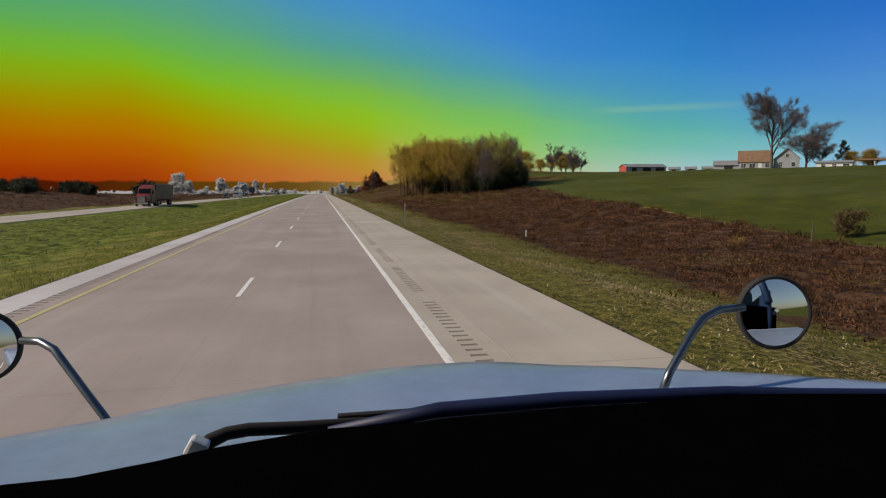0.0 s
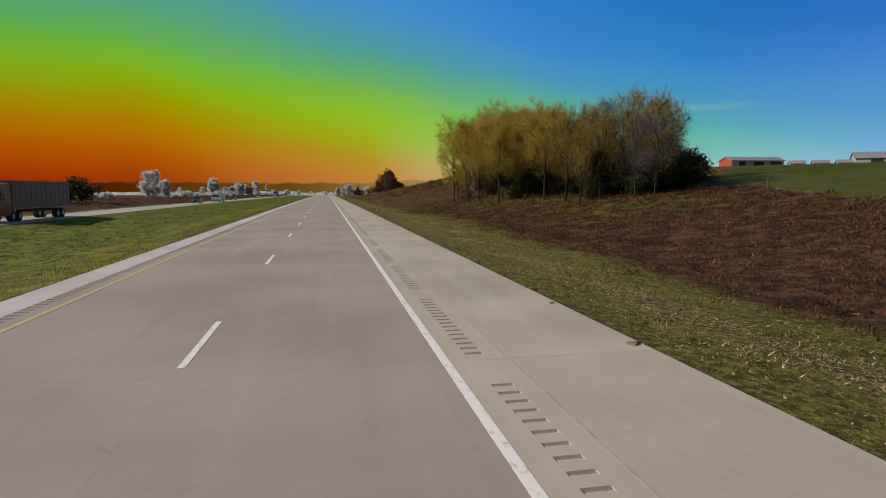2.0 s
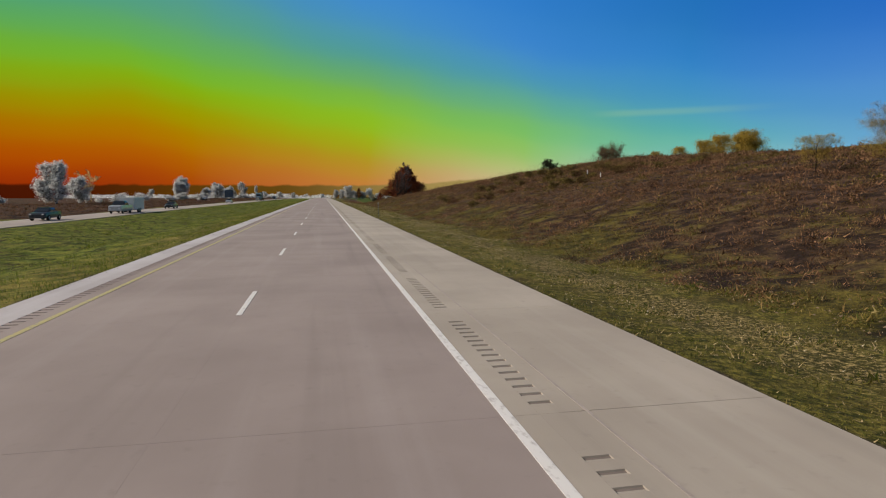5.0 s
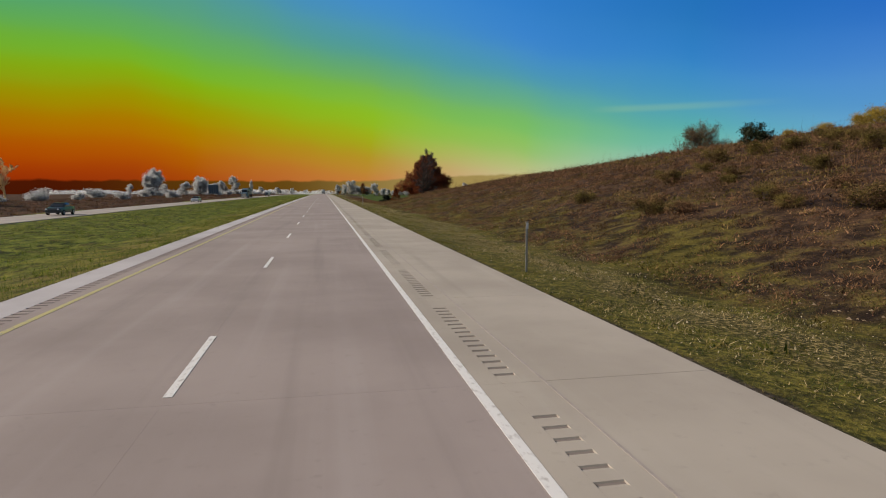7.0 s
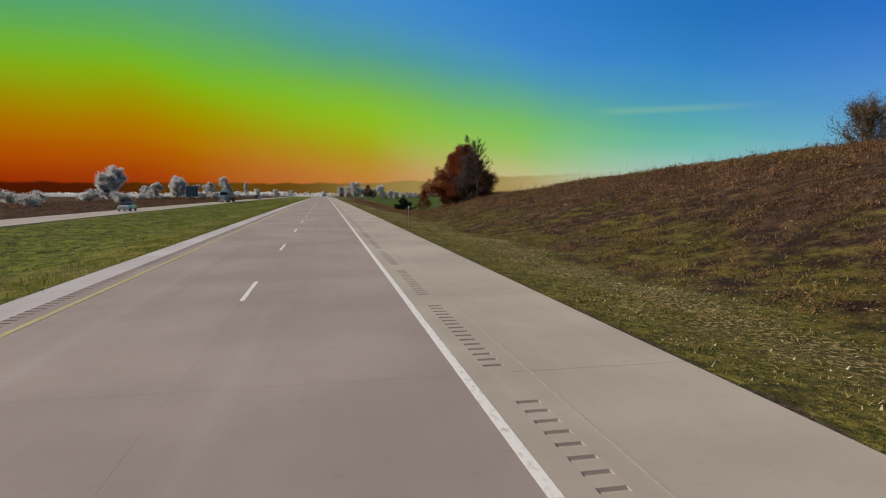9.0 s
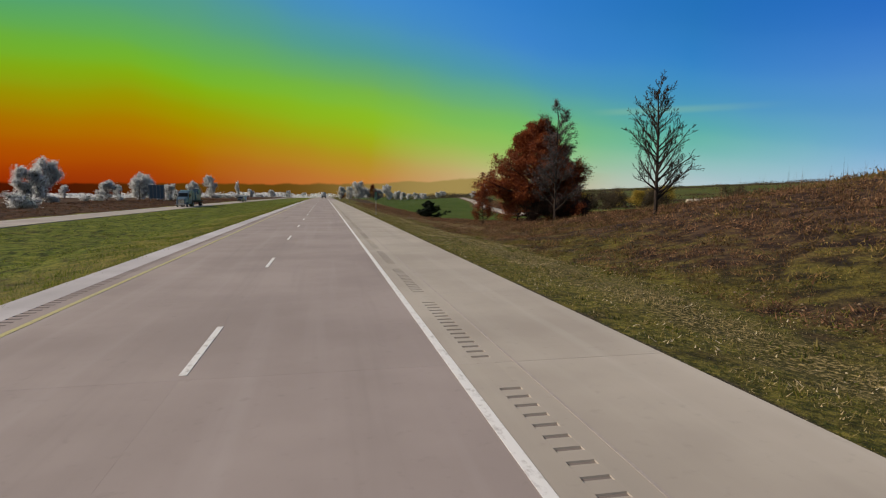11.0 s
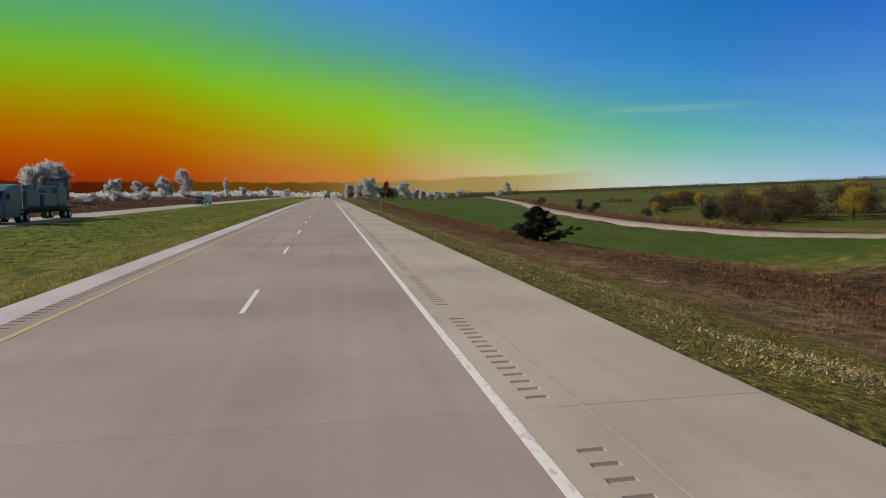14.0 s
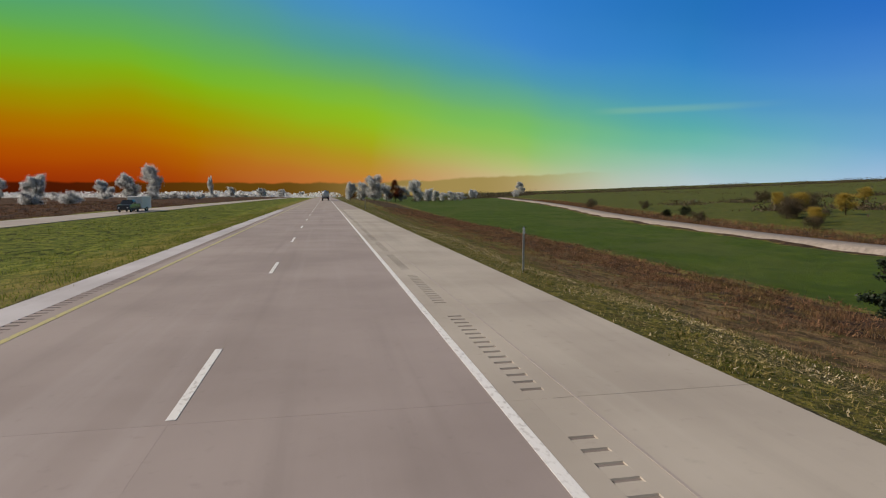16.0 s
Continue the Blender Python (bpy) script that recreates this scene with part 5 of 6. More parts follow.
# ---- farm buildings ----
def gable_house(x, y, turn, w, d, wall_h, roof_h, wall_mat, roof_mat, name, label, category, openings=(), over=0.35):
    """A building with a pitched roof; the ridge runs along its width w."""
    root = thing(name, x, y, at(x, y) - 0.15, turn, label, category)
    bm = bmesh.new()
    box(bm, 0, 0, wall_h / 2, w, d, wall_h)
    for s in (-1, 1):
        a = [bm.verts.new((s * w / 2, k, z)) for k, z in ((-d / 2, wall_h), (d / 2, wall_h), (0, wall_h + roof_h))]
        b = [bm.verts.new((s * (w / 2 - 0.15), k, z)) for k, z in ((-d / 2, wall_h), (d / 2, wall_h), (0, wall_h + roof_h))]
        bm.faces.new(a)
        bm.faces.new(b[::-1])
        for i in range(3):
            bm.faces.new((a[i], b[i], b[(i + 1) % 3], a[(i + 1) % 3]))
    part("wall", bm, wall_mat, root)
    slope = math.hypot(d / 2, roof_h)
    ang = math.atan2(roof_h, d / 2)
    for s in (-1, 1):
        bm = bmesh.new()
        box(bm, 0, 0, 0, w + 2 * over, slope + over, 0.14, 0.02)
        ob = part("roof", bm, roof_mat, root)
        mid = Vector((0, s * (d / 4 + over / 2 * math.cos(ang)), wall_h + roof_h / 2 - over / 2 * math.sin(ang) + 0.09))
        ob.matrix_basis = Matrix.Translation(mid) @ Matrix.Rotation(-s * ang, 4, "X")
    for kind, face, u, z, ow, oh in openings:
        bm = bmesh.new()
        if kind == "window":
            t = 0.07
            for sx, sz, bw, bh in ((0, oh / 2, ow + t, t), (0, -oh / 2, ow + t, t), (-ow / 2, 0, t, oh), (ow / 2, 0, t, oh), (0, 0, 0.04, oh), (0, 0, ow, 0.04)):
                box(bm, sx, 0, sz, bw, 0.08, bh)
            fr = part("window", bm, WHITE, root, "white window frame")
            bm = bmesh.new()
            box(bm, 0, 0.01, 0, ow, 0.03, oh)
            part("pane", bm, GLASS_DARK, fr)
        else:
            # a gap is a dark panel on the wall, painted as shade inside
            box(bm, 0, 0, 0, ow, 0.10, oh, 0.01)
            fr = part("door", bm, DARK if kind == "gap" else WHITE, root, "dark panel imitating a shaded doorway" if kind == "gap" else "")
        place = {"front": (u, -d / 2 - 0.03, z, 0), "left": (-w / 2 - 0.03, u, z, -90), "right": (w / 2 + 0.03, u, z, 90)}[face]
        fr.matrix_basis = pose(*place[:3], 0, 0, place[3])
    return root


gable_house(128.2, 161.4, -38, 8.6, 8, 2.6, 3.4, GREY_WALL, BROWN_ROOF, "farmhouse", "grey farmhouse with a brown shingled roof on the hill", "house",
            (("window", "front", -3, 1.5, 1.2, 1.3), ("window", "front", -0.7, 1.5, 1.6, 1.3), ("door", "front", 1.4, 1.1, 1.0, 2.1), ("window", "front", 3.2, 1.5, 1.1, 1.3),
             ("window", "right", -1.6, 4.1, 0.9, 1.2), ("window", "right", 1.6, 4.1, 0.9, 1.2), ("window", "right", -2.0, 1.6, 1.1, 1.3)))
gable_house(135.6, 157.4, 52, 8, 6.4, 3.4, 2.9, GREY_WALL, BROWN_ROOF, "house_wing", "grey gabled wing of the farmhouse", "house",
            (("window", "left", -1.6, 1.7, 1.0, 1.3), ("window", "left", 1.6, 1.7, 1.0, 1.3), ("window", "left", 0, 4.3, 0.9, 1.1)))
barn = gable_house(115, 203, -4, 15, 6, 2.3, 1.0, GREY_WALL, GREY_ROOF, "red_barn", "long low barn with a red gable end and open bays", "barn",
            (("gap", "front", 0.2, 1.05, 3.0, 2.0), ("gap", "front", 5.2, 1.05, 3.4, 2.0), ("gap", "front", -4.6, 1.05, 1.8, 2.0)))
bm = bmesh.new()
box(bm, -7.56, 0, 1.15, 0.06, 6.0, 2.3)
poly(bm, ((-7.59, -3.0, 2.3), (-7.59, 0.0, 3.3), (-7.59, 3.0, 2.3)))
poly(bm, ((-7.53, -3.0, 2.3), (-7.53, 3.0, 2.3), (-7.53, 0.0, 3.3)))
part("gable_end", bm, RED_BARN, barn, "red painted gable end")
gable_house(139, 188, -36, 9, 7, 2.4, 1.6, GREY_WALL, GREY_ROOF, "shed", "grey metal shed on the hill", "shed", (("gap", "front", 0, 1.1, 2.6, 2.2),))
for i in range(3):
    gable_house(124 + i * 4.4, 197 - i * 3.2, -36, 3.4, 3, 1.4, 0.7, WHITE, GREY_ROOF, "farm_hutch", "small white farm outbuilding", "shed", (("gap", "front", 0, 0.7, 1.4, 1.0),))
gable_house(152.5, 157.6, -43, 9, 3.4, 2.3, 0.5, WHITE, GREY_ROOF, "mobile_home", "white trailer home with dark windows", "house",
            (("window", "front", -2.8, 1.4, 1.1, 1.0), ("window", "front", 0, 1.4, 1.1, 1.0), ("window", "front", 3.0, 1.4, 1.6, 1.0)))
root = thing("pavilion", 166.5, 154.0, at(166.5, 154.0), -47, "open-sided farm shelter on posts", "shelter")
bm = bmesh.new()
box(bm, 0, 0, 3.0, 14, 6, 0.5, 0.03)
part("roof", bm, BROWN_ROOF, root)
for px_ in (-6.6, -2.2, 2.2, 6.6):
    for py_ in (-2.7, 2.7):
        bm = bmesh.new()
        box(bm, px_, py_, 1.4, 0.2, 0.2, 2.8)
        part("post", bm, WHITE, root)

# wrapped hay bales in a row
bm = bmesh.new()
n_ = 18
rod(bm, (-0.72, 0, 0), (-0.62, 0, 0), 0.62, 0.72, n_)
rod(bm, (-0.62, 0, 0), (0.62, 0, 0), 0.72, 0.72, n_, False)
rod(bm, (0.62, 0, 0), (0.72, 0, 0), 0.72, 0.62, n_)
bale = part("hay_bale", bm, HAY_WRAP, None, smooth=False)
tagged(bale, "pale wrapped round hay bale in a row", "hay bale", "row of bales")
bale.matrix_basis = pose(80, 420.5, at(80, 420.5) + 0.68, 0, 0, -6)
for i in range(1, 16):
    bx, by = 80 + i * 1.85 + 0.12 * ((i * 5) % 4), 420.5 - i * 0.12 + 0.1 * ((i * 3) % 5)
    copy_thing(bale, pose(bx, by, at(bx, by) + 0.66, 0, 0, -14 + (i * 7) % 23))


# ---- roadside ----
def delineator(x, y, label="thin white delineator post on the grass verge"):
    root = thing("delineator_post", x, y, at(x, y) - 0.2, 0, label, "post", "delineator posts")
    bm = bmesh.new()
    for sx, sy, w, d in ((0, 0, 0.055, 0.006), (-0.028, 0.012, 0.006, 0.028), (0.028, 0.012, 0.006, 0.028)):
        box(bm, sx, sy, 0.9, w, d, 1.8)
    part("post", bm, STEEL, root)
    bm = bmesh.new()
    box(bm, 0, -0.012, 1.66, 0.08, 0.008, 0.2, 0.003)
    part("reflector", bm, SIGN_WHITE, root, "white reflector plate")
    return root


for y_ in (46.3, 126.7, 208.5, 290.5, 454.0, 535.5):
    delineator(6.35, y_)
for x_, y_, h_ in ((12.6, 36.3, 1.05), (29.5, 201, 1.2), (27.5, 193.5, 1.1)):
    root = thing("marker_post", x_, y_, at(x_, y_) - 0.1, 10, "short white utility marker post among the weeds", "post", "marker posts")
    bm = bmesh.new()
    box(bm, 0, 0, h_ / 2 + 0.05, 0.035, 0.03, h_ + 0.1, 0.008)
    part("post", bm, BARK, root)
    bm = bmesh.new()
    box(bm, 0, 0, h_ * 0.82, 0.09, 0.04, h_ * 0.4, 0.008)
    part("sleeve", bm, WHITE, root, "white plastic sleeve")
    bm = bmesh.new()
    box(bm, 0, -0.026, h_ - 0.08, 0.07, 0.006, 0.12)
    part("label", bm, SIGN_WHITE, root)
for i in range(9):
    y_ = 8 + i * 13
    x_ = float(np.interp(y_, (0, 30, 70, 110), (28, 31, 33.5, 37)))
    bm = bmesh.new()
    rod(bm, (0, 0, 0), (0.02, 0.01, 1.25), 0.05, 0.04, 7)
    ob = tagged(part("fence_post", bm, BARK_GREY), "weathered wooden fence post on the field's edge", "fence post", "field fence posts")
    ob.matrix_basis = pose(x_, y_, at(x_, y_) - 0.1)


def letter(text, size, x, z, parent, name="digit"):
    cu = bpy.data.curves.new(name, "FONT")
    cu.body, cu.size, cu.align_x, cu.align_y, cu.extrude = text, size, "CENTER", "CENTER", 0.001
    tmp = bpy.data.objects.new(name, cu)
    scene.collection.objects.link(tmp)
    me_ = bpy.data.meshes.new_from_object(tmp.evaluated_get(bpy.context.evaluated_depsgraph_get()))
    bpy.data.objects.remove(tmp)
    me_.materials.clear()
    me_.materials.append(SIGN_WHITE)
    ob = new(name, me_)
    ob.parent = parent
    ob.matrix_basis = pose(x, -0.006, z, 90)
    return ob


root = thing("mile_marker", 6.3, 373.1, at(6.3, 373.1) - 0.3, 0, "green and white milepost sign on a steel post", "road sign")
bm = bmesh.new()
for sx, w, d in ((0, 0.06, 0.006), (-0.03, 0.006, 0.03), (0.03, 0.006, 0.03)):
    box(bm, sx, 0.03, 1.57, w, d, 3.14)
part("post", bm, STEEL, root)
bm = bmesh.new()
box(bm, 0, 0, 0, 0.31, 0.006, 0.95, 0.002)
board = part("sign_board", bm, SIGN_GREEN, root, "green sign board with white figures")
board.matrix_basis = pose(0, 0, 2.66)
bm = bmesh.new()
for sx, sz, w, h in ((0, 0.455, 0.28, 0.012), (0, -0.455, 0.28, 0.012), (-0.138, 0, 0.012, 0.90), (0.138, 0, 0.012, 0.90)):
    box(bm, sx, -0.0048, sz, w, 0.002, h)
part("border", bm, SIGN_WHITE, board)
letter("MILE", 0.10, 0, 0.36, board, "lettering")
letter("2", 0.36, 0, 0.10, board)
letter("1", 0.36, 0, -0.24, board)

# the billboard seen from behind the oncoming road
root = thing("billboard", -55.5, 519, at(-55.5, 519), 10, "large dark-backed billboard on steel posts", "billboard")
for px_ in (-1.9, 1.9):
    bm = bmesh.new()
    box(bm, px_, 0.22, 2.4, 0.22, 0.22, 4.8)
    part("post", bm, STEEL, root)
bm = bmesh.new()
box(bm, 0, 0, 3.2, 4.9, 0.18, 4.6, 0.03)
part("panel", bm, TRUCK_BLUE, root, "dull blue-grey panel")
for i in range(5):
    bm = bmesh.new()
    box(bm, -2.2 + i * 1.1, -0.14, 3.2, 0.12, 0.1, 4.6)
    part("batten", bm, GREY_ROOF, root)

# ---- other vehicles ----
def wheel(parent, x, y, r, w=0.28, name="wheel"):
    bm = bmesh.new()
    rod(bm, (x - w / 2, y, r), (x - w / 2 + 0.03, y, r), r * 0.92, r, 20)
    rod(bm, (x - w / 2 + 0.03, y, r), (x + w / 2 - 0.03, y, r), r, r, 20, False)
    rod(bm, (x + w / 2 - 0.03, y, r), (x + w / 2, y, r), r, r * 0.92, 20)
    ob = part(name, bm, RUBBER, parent)
    bm = bmesh.new()
    rod(bm, (x - w / 2 - 0.012, y, r), (x + w / 2 + 0.012, y, r), r * 0.55, r * 0.5, 14)
    part("rim", bm, STEEL, ob)
    return ob


def lofted(rows):
    """A body from cross rows (y, z_low, z_high, half_width, half_width_top)."""
    bm = bmesh.new()
    rings = []
    for y, lo, hi, hw, ht in rows:
        m = lo + (hi - lo) * 0.55
        rings.append([bm.verts.new(p) for p in ((-hw * 0.96, y, lo), (-hw, y, lo + (m - lo) * 0.5), (-hw * 0.99, y, m), (-ht, y, hi - 0.04), (-ht * 0.9, y, hi),
                                                (ht * 0.9, y, hi), (ht, y, hi - 0.04), (hw * 0.99, y, m), (hw, y, lo + (m - lo) * 0.5), (hw * 0.96, y, lo))])
    for a, b in zip(rings, rings[1:]):
        for k in range(10):
            bm.faces.new((a[k], b[k], b[(k + 1) % 10], a[(k + 1) % 10]))
    bm.faces.new(rings[0])
    bm.faces.new(rings[-1][::-1])
    return bm


def lamps(root, y, hw, z, material, w=0.22, h=0.14):
    for s in (-1, 1):
        bm = bmesh.new()
        box(bm, s * (hw - w / 2 - 0.06), y, z, w, 0.05, h, 0.015)
        part("headlight" if material is SIGN_WHITE else "tail_light", bm, material, root)


def semi(x, y, turn, cab_mat, load, label):
    """A tractor unit with a load; it points along its own -y."""
    root = thing("semi_truck", x, y, float(crest(y)) + ONCOMING_Z + 0.025, turn, label, "truck")
    bm = lofted(((-8.9, 0.75, 1.75, 0.95, 0.85), (-8.5, 0.6, 1.95, 1.05, 0.95), (-7.0, 0.6, 2.15, 1.12, 1.0), (-6.7, 0.6, 2.3, 1.2, 1.1)))
    part("bonnet", bm, cab_mat, root, smooth=False)
    bm = lofted(((-6.75, 0.6, 2.35, 1.22, 1.1), (-6.2, 0.6, 3.15, 1.22, 1.1), (-5.2, 0.6, 3.6, 1.22, 1.12), (-3.4, 0.6, 3.8, 1.22, 1.15)))
    part("cab", bm, cab_mat, root)
    bm = bmesh.new()
    poly(bm, ((-1.0, -6.80, 2.36), (1.0, -6.80, 2.36), (0.95, -6.26, 3.12), (-0.95, -6.26, 3.12)))
    for s in (-1, 1):
        poly(bm, ((s * 1.225, -6.3, 2.1), (s * 1.225, -5.2, 2.1), (s * 1.19, -5.2, 2.85), (s * 1.19, -6.0, 2.85)))
    bmesh.ops.solidify(bm, geom=bm.faces[:], thickness=0.03)
    part("windscreen", bm, GLASS_DARK, root)
    bm = bmesh.new()
    box(bm, 0, -8.95, 1.25, 1.3, 0.08, 0.95, 0.03)
    part("grille", bm, CHROME, root, "bright grille")
    bm = bmesh.new()
    box(bm, 0, -9.0, 0.55, 2.3, 0.2, 0.3, 0.05)
    part("bumper", bm, CHROME, root)
    lamps(root, -8.85, 1.1, 1.1, SIGN_WHITE)
    for s in (-1, 1):
        bm = bmesh.new()
        rod(bm, (s * 1.1, -3.1, 0.9), (s * 1.1, -3.1, 4.0), 0.07)
        part("exhaust", bm, CHROME, root)
        bm = bmesh.new()
        box(bm, s * 1.45, -6.4, 2.6, 0.22, 0.1, 0.5, 0.03)
        part("side_mirror", bm, DARK, root)
        wheel(root, s * 1.02, -7.7, 0.5)
        for yy in (-3.6, -2.3):
            wheel(root, s * 0.95, yy, 0.5, 0.5)
    bm = bmesh.new()
    box(bm, -0.45, 0.8, 0.95, 0.18, 16, 0.25)
    box(bm, 0.45, 0.8, 0.95, 0.18, 16, 0.25)
    part("chassis", bm, DARK, root)
    if load == "van":
        bm = bmesh.new()
        box(bm, 0, 2.9, 2.62, 2.55, 13.2, 2.75, 0.05)
        tr = part("trailer", bm, TRAILER_PINK, root, "faded maroon box trailer")
        for i in range(12):
            for s in (-1, 1):
                bm = bmesh.new()
                box(bm, s * 1.285, -3.2 + i * 1.1, 2.62, 0.025, 0.06, 2.6)
                part("rib", bm, TRAILER_PINK, tr)
        rear = 9.0
    else:
        bm = bmesh.new()
        box(bm, 0, 3.2, 1.25, 2.5, 13.5, 0.22, 0.03)
        part("flatbed", bm, DARK, root)
        for yy, w, d, h in ((-0.6, 2.2, 3.0, 1.9), (3.2, 2.3, 3.4, 1.5), (6.6, 2.0, 2.6, 2.3)):
            bm = bmesh.new()
            box(bm, 0, yy, 1.38 + h / 2, w, d, h, 0.22)
            box(bm, 0.2, yy + 0.3, 1.38 + h + 0.2, w * 0.6, d * 0.5, 0.5, 0.1)
            part("load", bm, TRUCK_BLUE, root, "blue-grey machinery load")
        rear = 9.2
    for s in (-1, 1):
        for yy in (rear - 2.6, rear - 1.3):
            wheel(root, s * 0.95, yy, 0.5, 0.5)
    return root


def car(x, y, turn, paint, label, pickup=False, trailer=False):
    root = thing("pickup_truck" if pickup else "car", x, y, float(crest(y)) + ONCOMING_Z + 0.025, turn, label, "car")
    if pickup:
        rows = ((-2.8, 0.45, 1.05, 0.9, 0.85), (-2.6, 0.4, 1.2, 0.97, 0.9), (-1.2, 0.4, 1.3, 1.0, 0.92), (0.9, 0.4, 1.3, 1.0, 0.92), (2.8, 0.45, 1.3, 0.98, 0.92))
        top = ((-1.3, 1.28, 1.32, 0.9, 0.86), (-0.6, 1.28, 1.9, 0.9, 0.74), (0.6, 1.28, 1.92, 0.9, 0.74), (0.9, 1.28, 1.32, 0.9, 0.86))
        axles, r = (-1.8, 1.7), 0.4
    else:
        rows = ((-2.2, 0.35, 0.7, 0.78, 0.7), (-2.0, 0.28, 0.85, 0.86, 0.8), (-0.9, 0.28, 0.98, 0.9, 0.82), (1.3, 0.28, 1.0, 0.9, 0.82), (2.1, 0.32, 0.95, 0.84, 0.78), (2.25, 0.4, 0.8, 0.8, 0.74))
        top = ((-1.0, 0.95, 1.0, 0.8, 0.76), (-0.3, 0.95, 1.42, 0.8, 0.62), (0.8, 0.95, 1.44, 0.8, 0.62), (1.6, 0.95, 1.0, 0.8, 0.76))
        axles, r = (-1.35, 1.35), 0.32
    part("body", lofted(rows), paint, root)
    part("windows", lofted(top), GLASS_DARK, root)
    bm = bmesh.new()
    box(bm, 0, (top[1][0] + top[2][0]) / 2, top[1][2] + 0.01, 1.2, top[2][0] - top[1][0] + 0.1, 0.05, 0.02)
    part("roof", bm, paint, root)
    for s in (-1, 1):
        for a in axles:
            wheel(root, s * 0.82, a, r, 0.22)
    lamps(root, rows[0][0] - 0.01, 0.8, 0.72, SIGN_WHITE)
    lamps(root, rows[-1][0] + 0.01, 0.8, 0.75, LAMP_RED)
    if trailer:
        tr = thing("cargo_trailer", x, y + 5.9, float(crest(y + 5.9)) + ONCOMING_Z + 0.025, turn, "white enclosed cargo trailer behind a pickup", "trailer")
        bm = bmesh.new()
        box(bm, 0, 0, 1.45, 2.2, 5.4, 2.0, 0.08)
        box(bm, 0, -2.9, 0.5, 0.1, 1.2, 0.1)
        part("body", bm, WHITE, tr)
        for s in (-1, 1):
            for a in (-0.4, 0.5):
                wheel(tr, s * 1.0, a, 0.36, 0.22)
        lamps(tr, 2.7, 1.0, 0.8, LAMP_RED)
    return root


semi(-30.9, 124.0, 0, TRUCK_RED, "van", "dark red semi truck with a faded maroon box trailer")
semi(-30.9, 450.0, 0, TRUCK_BLUE, "flat", "blue-grey semi truck hauling machinery on a flatbed")
car(-30.9, 212, 0, CAR_DARK, "dark car on the oncoming road")
car(-30.9, 270, 0, CAR_DARK, "dark sport car far along the oncoming road")
car(-30.9, 238, 0, CAR_SILVER, "silver pickup on the oncoming road", True, True)
car(-30.9, 349, 0, CAR_SILVER, "silver car on the oncoming road")
car(-30.9, 539, 0, CAR_DARK, "dark pickup towing on the oncoming road", True, True)

# the tank lorry ahead in the same lane
y_ = 645.0
root = thing("tank_truck", 0.0, y_, float(crest(y_)), 0, "grey rounded tank lorry seen from behind", "truck")
bm = bmesh.new()
for a, b, r0, r1 in ((-0.1, 0.25, 0.7, 1.18), (0.25, 9.5, 1.18, 1.18), (9.5, 9.9, 1.18, 0.7)):
    rod(bm, (0, a, 2.3), (0, b, 2.3), r0, r1, 28)
part("tank", bm, TANK, root, smooth=False)
for yy in (1.2, 3.4, 5.6, 7.8):
    bm = bmesh.new()
    rod(bm, (0, yy, 2.3), (0, yy + 0.1, 2.3), 1.22, 1.22, 28)
    part("band", bm, CHROME, root)
for yy in (2.0, 5.0):
    bm = bmesh.new()
    rod(bm, (0, yy, 3.4), (0, yy, 3.65), 0.3, 0.28, 14)
    part("hatch", bm, TANK, root)
bm = bmesh.new()
box(bm, -0.45, 5.5, 1.0, 0.16, 11.5, 0.24)
box(bm, 0.45, 5.5, 1.0, 0.16, 11.5, 0.24)
part("chassis", bm, DARK, root)
bm = bmesh.new()
box(bm, 0, 0.05, 0.85, 2.4, 0.15, 0.3, 0.03)
part("bumper", bm, DARK, root)
lamps(root, -0.05, 1.2, 0.9, LAMP_RED)
for s in (-1, 1):
    for yy in (0.9, 2.2, 9.2):
        wheel(root, s * 0.98, yy, 0.5, 0.5)
bm = bmesh.new()
box(bm, 0, 11.6, 2.0, 2.4, 2.4, 2.7, 0.12)
part("cab", bm, TRUCK_BLUE, root)
for s in (-1, 1):
    wheel(root, s * 0.98, 12.2, 0.5, 0.3)

# ---- the front of the truck that carried the camera, where it stands at the start of the way ----
TRUCK_Y = PATH[0][2]
truck = thing("truck_front", PATH[0][1], TRUCK_Y, float(crest(TRUCK_Y)), -0.37, "truck bonnet in painted pale blue sky sheen with round hood mirrors and dark dashboard", "truck")
MID = 0.36


def hood_front(x):
    return 1.60 - 0.36 * ((x - MID) / 1.0) ** 2


def hood_z(x, y):
    bulge = np.clip((x - 0.02) / 0.12, 0, 1) * np.clip((0.75 - x) / 0.35, 0, 1)
    sag = np.clip((x - 0.42) / 0.25, 0, 1)
    crown = 0.008 * bulge * bulge * (3 - 2 * bulge) - 0.008 * sag * sag * (3 - 2 * sag) + 0.014 * np.clip((x - 1.02) / 0.4, 0, 1) + 0.012 * np.clip((-0.5 - x) / 0.15, 0, 1)
    return 1.950 + crown + 0.012 * (1.6 - y)


bm = bmesh.new()
xs_ = np.linspace(-0.92, 1.64, 65)
grid = []
for x_ in xs_:
    yf = hood_front(x_)
    col = []
    for k in range(15):
        yy = 0.66 + (yf - 0.66) * k / 14
        col.append(bm.verts.new((x_, yy, hood_z(x_, yy))))
    for dy, dz in ((0.06, -0.006), (0.14, -0.03), (0.24, -0.09), (0.33, -0.19), (0.39, -0.33), (0.42, -0.55), (0.43, -0.95)):
        col.append(bm.verts.new((MID + (x_ - MID) * (1 - 0.1 * dy), yf + dy, hood_z(x_, yf) + dz)))
    grid.append(col)
for a, b in zip(grid, grid[1:]):
    for k in range(len(a) - 1):
        bm.faces.new((a[k], b[k], b[k + 1], a[k + 1]))
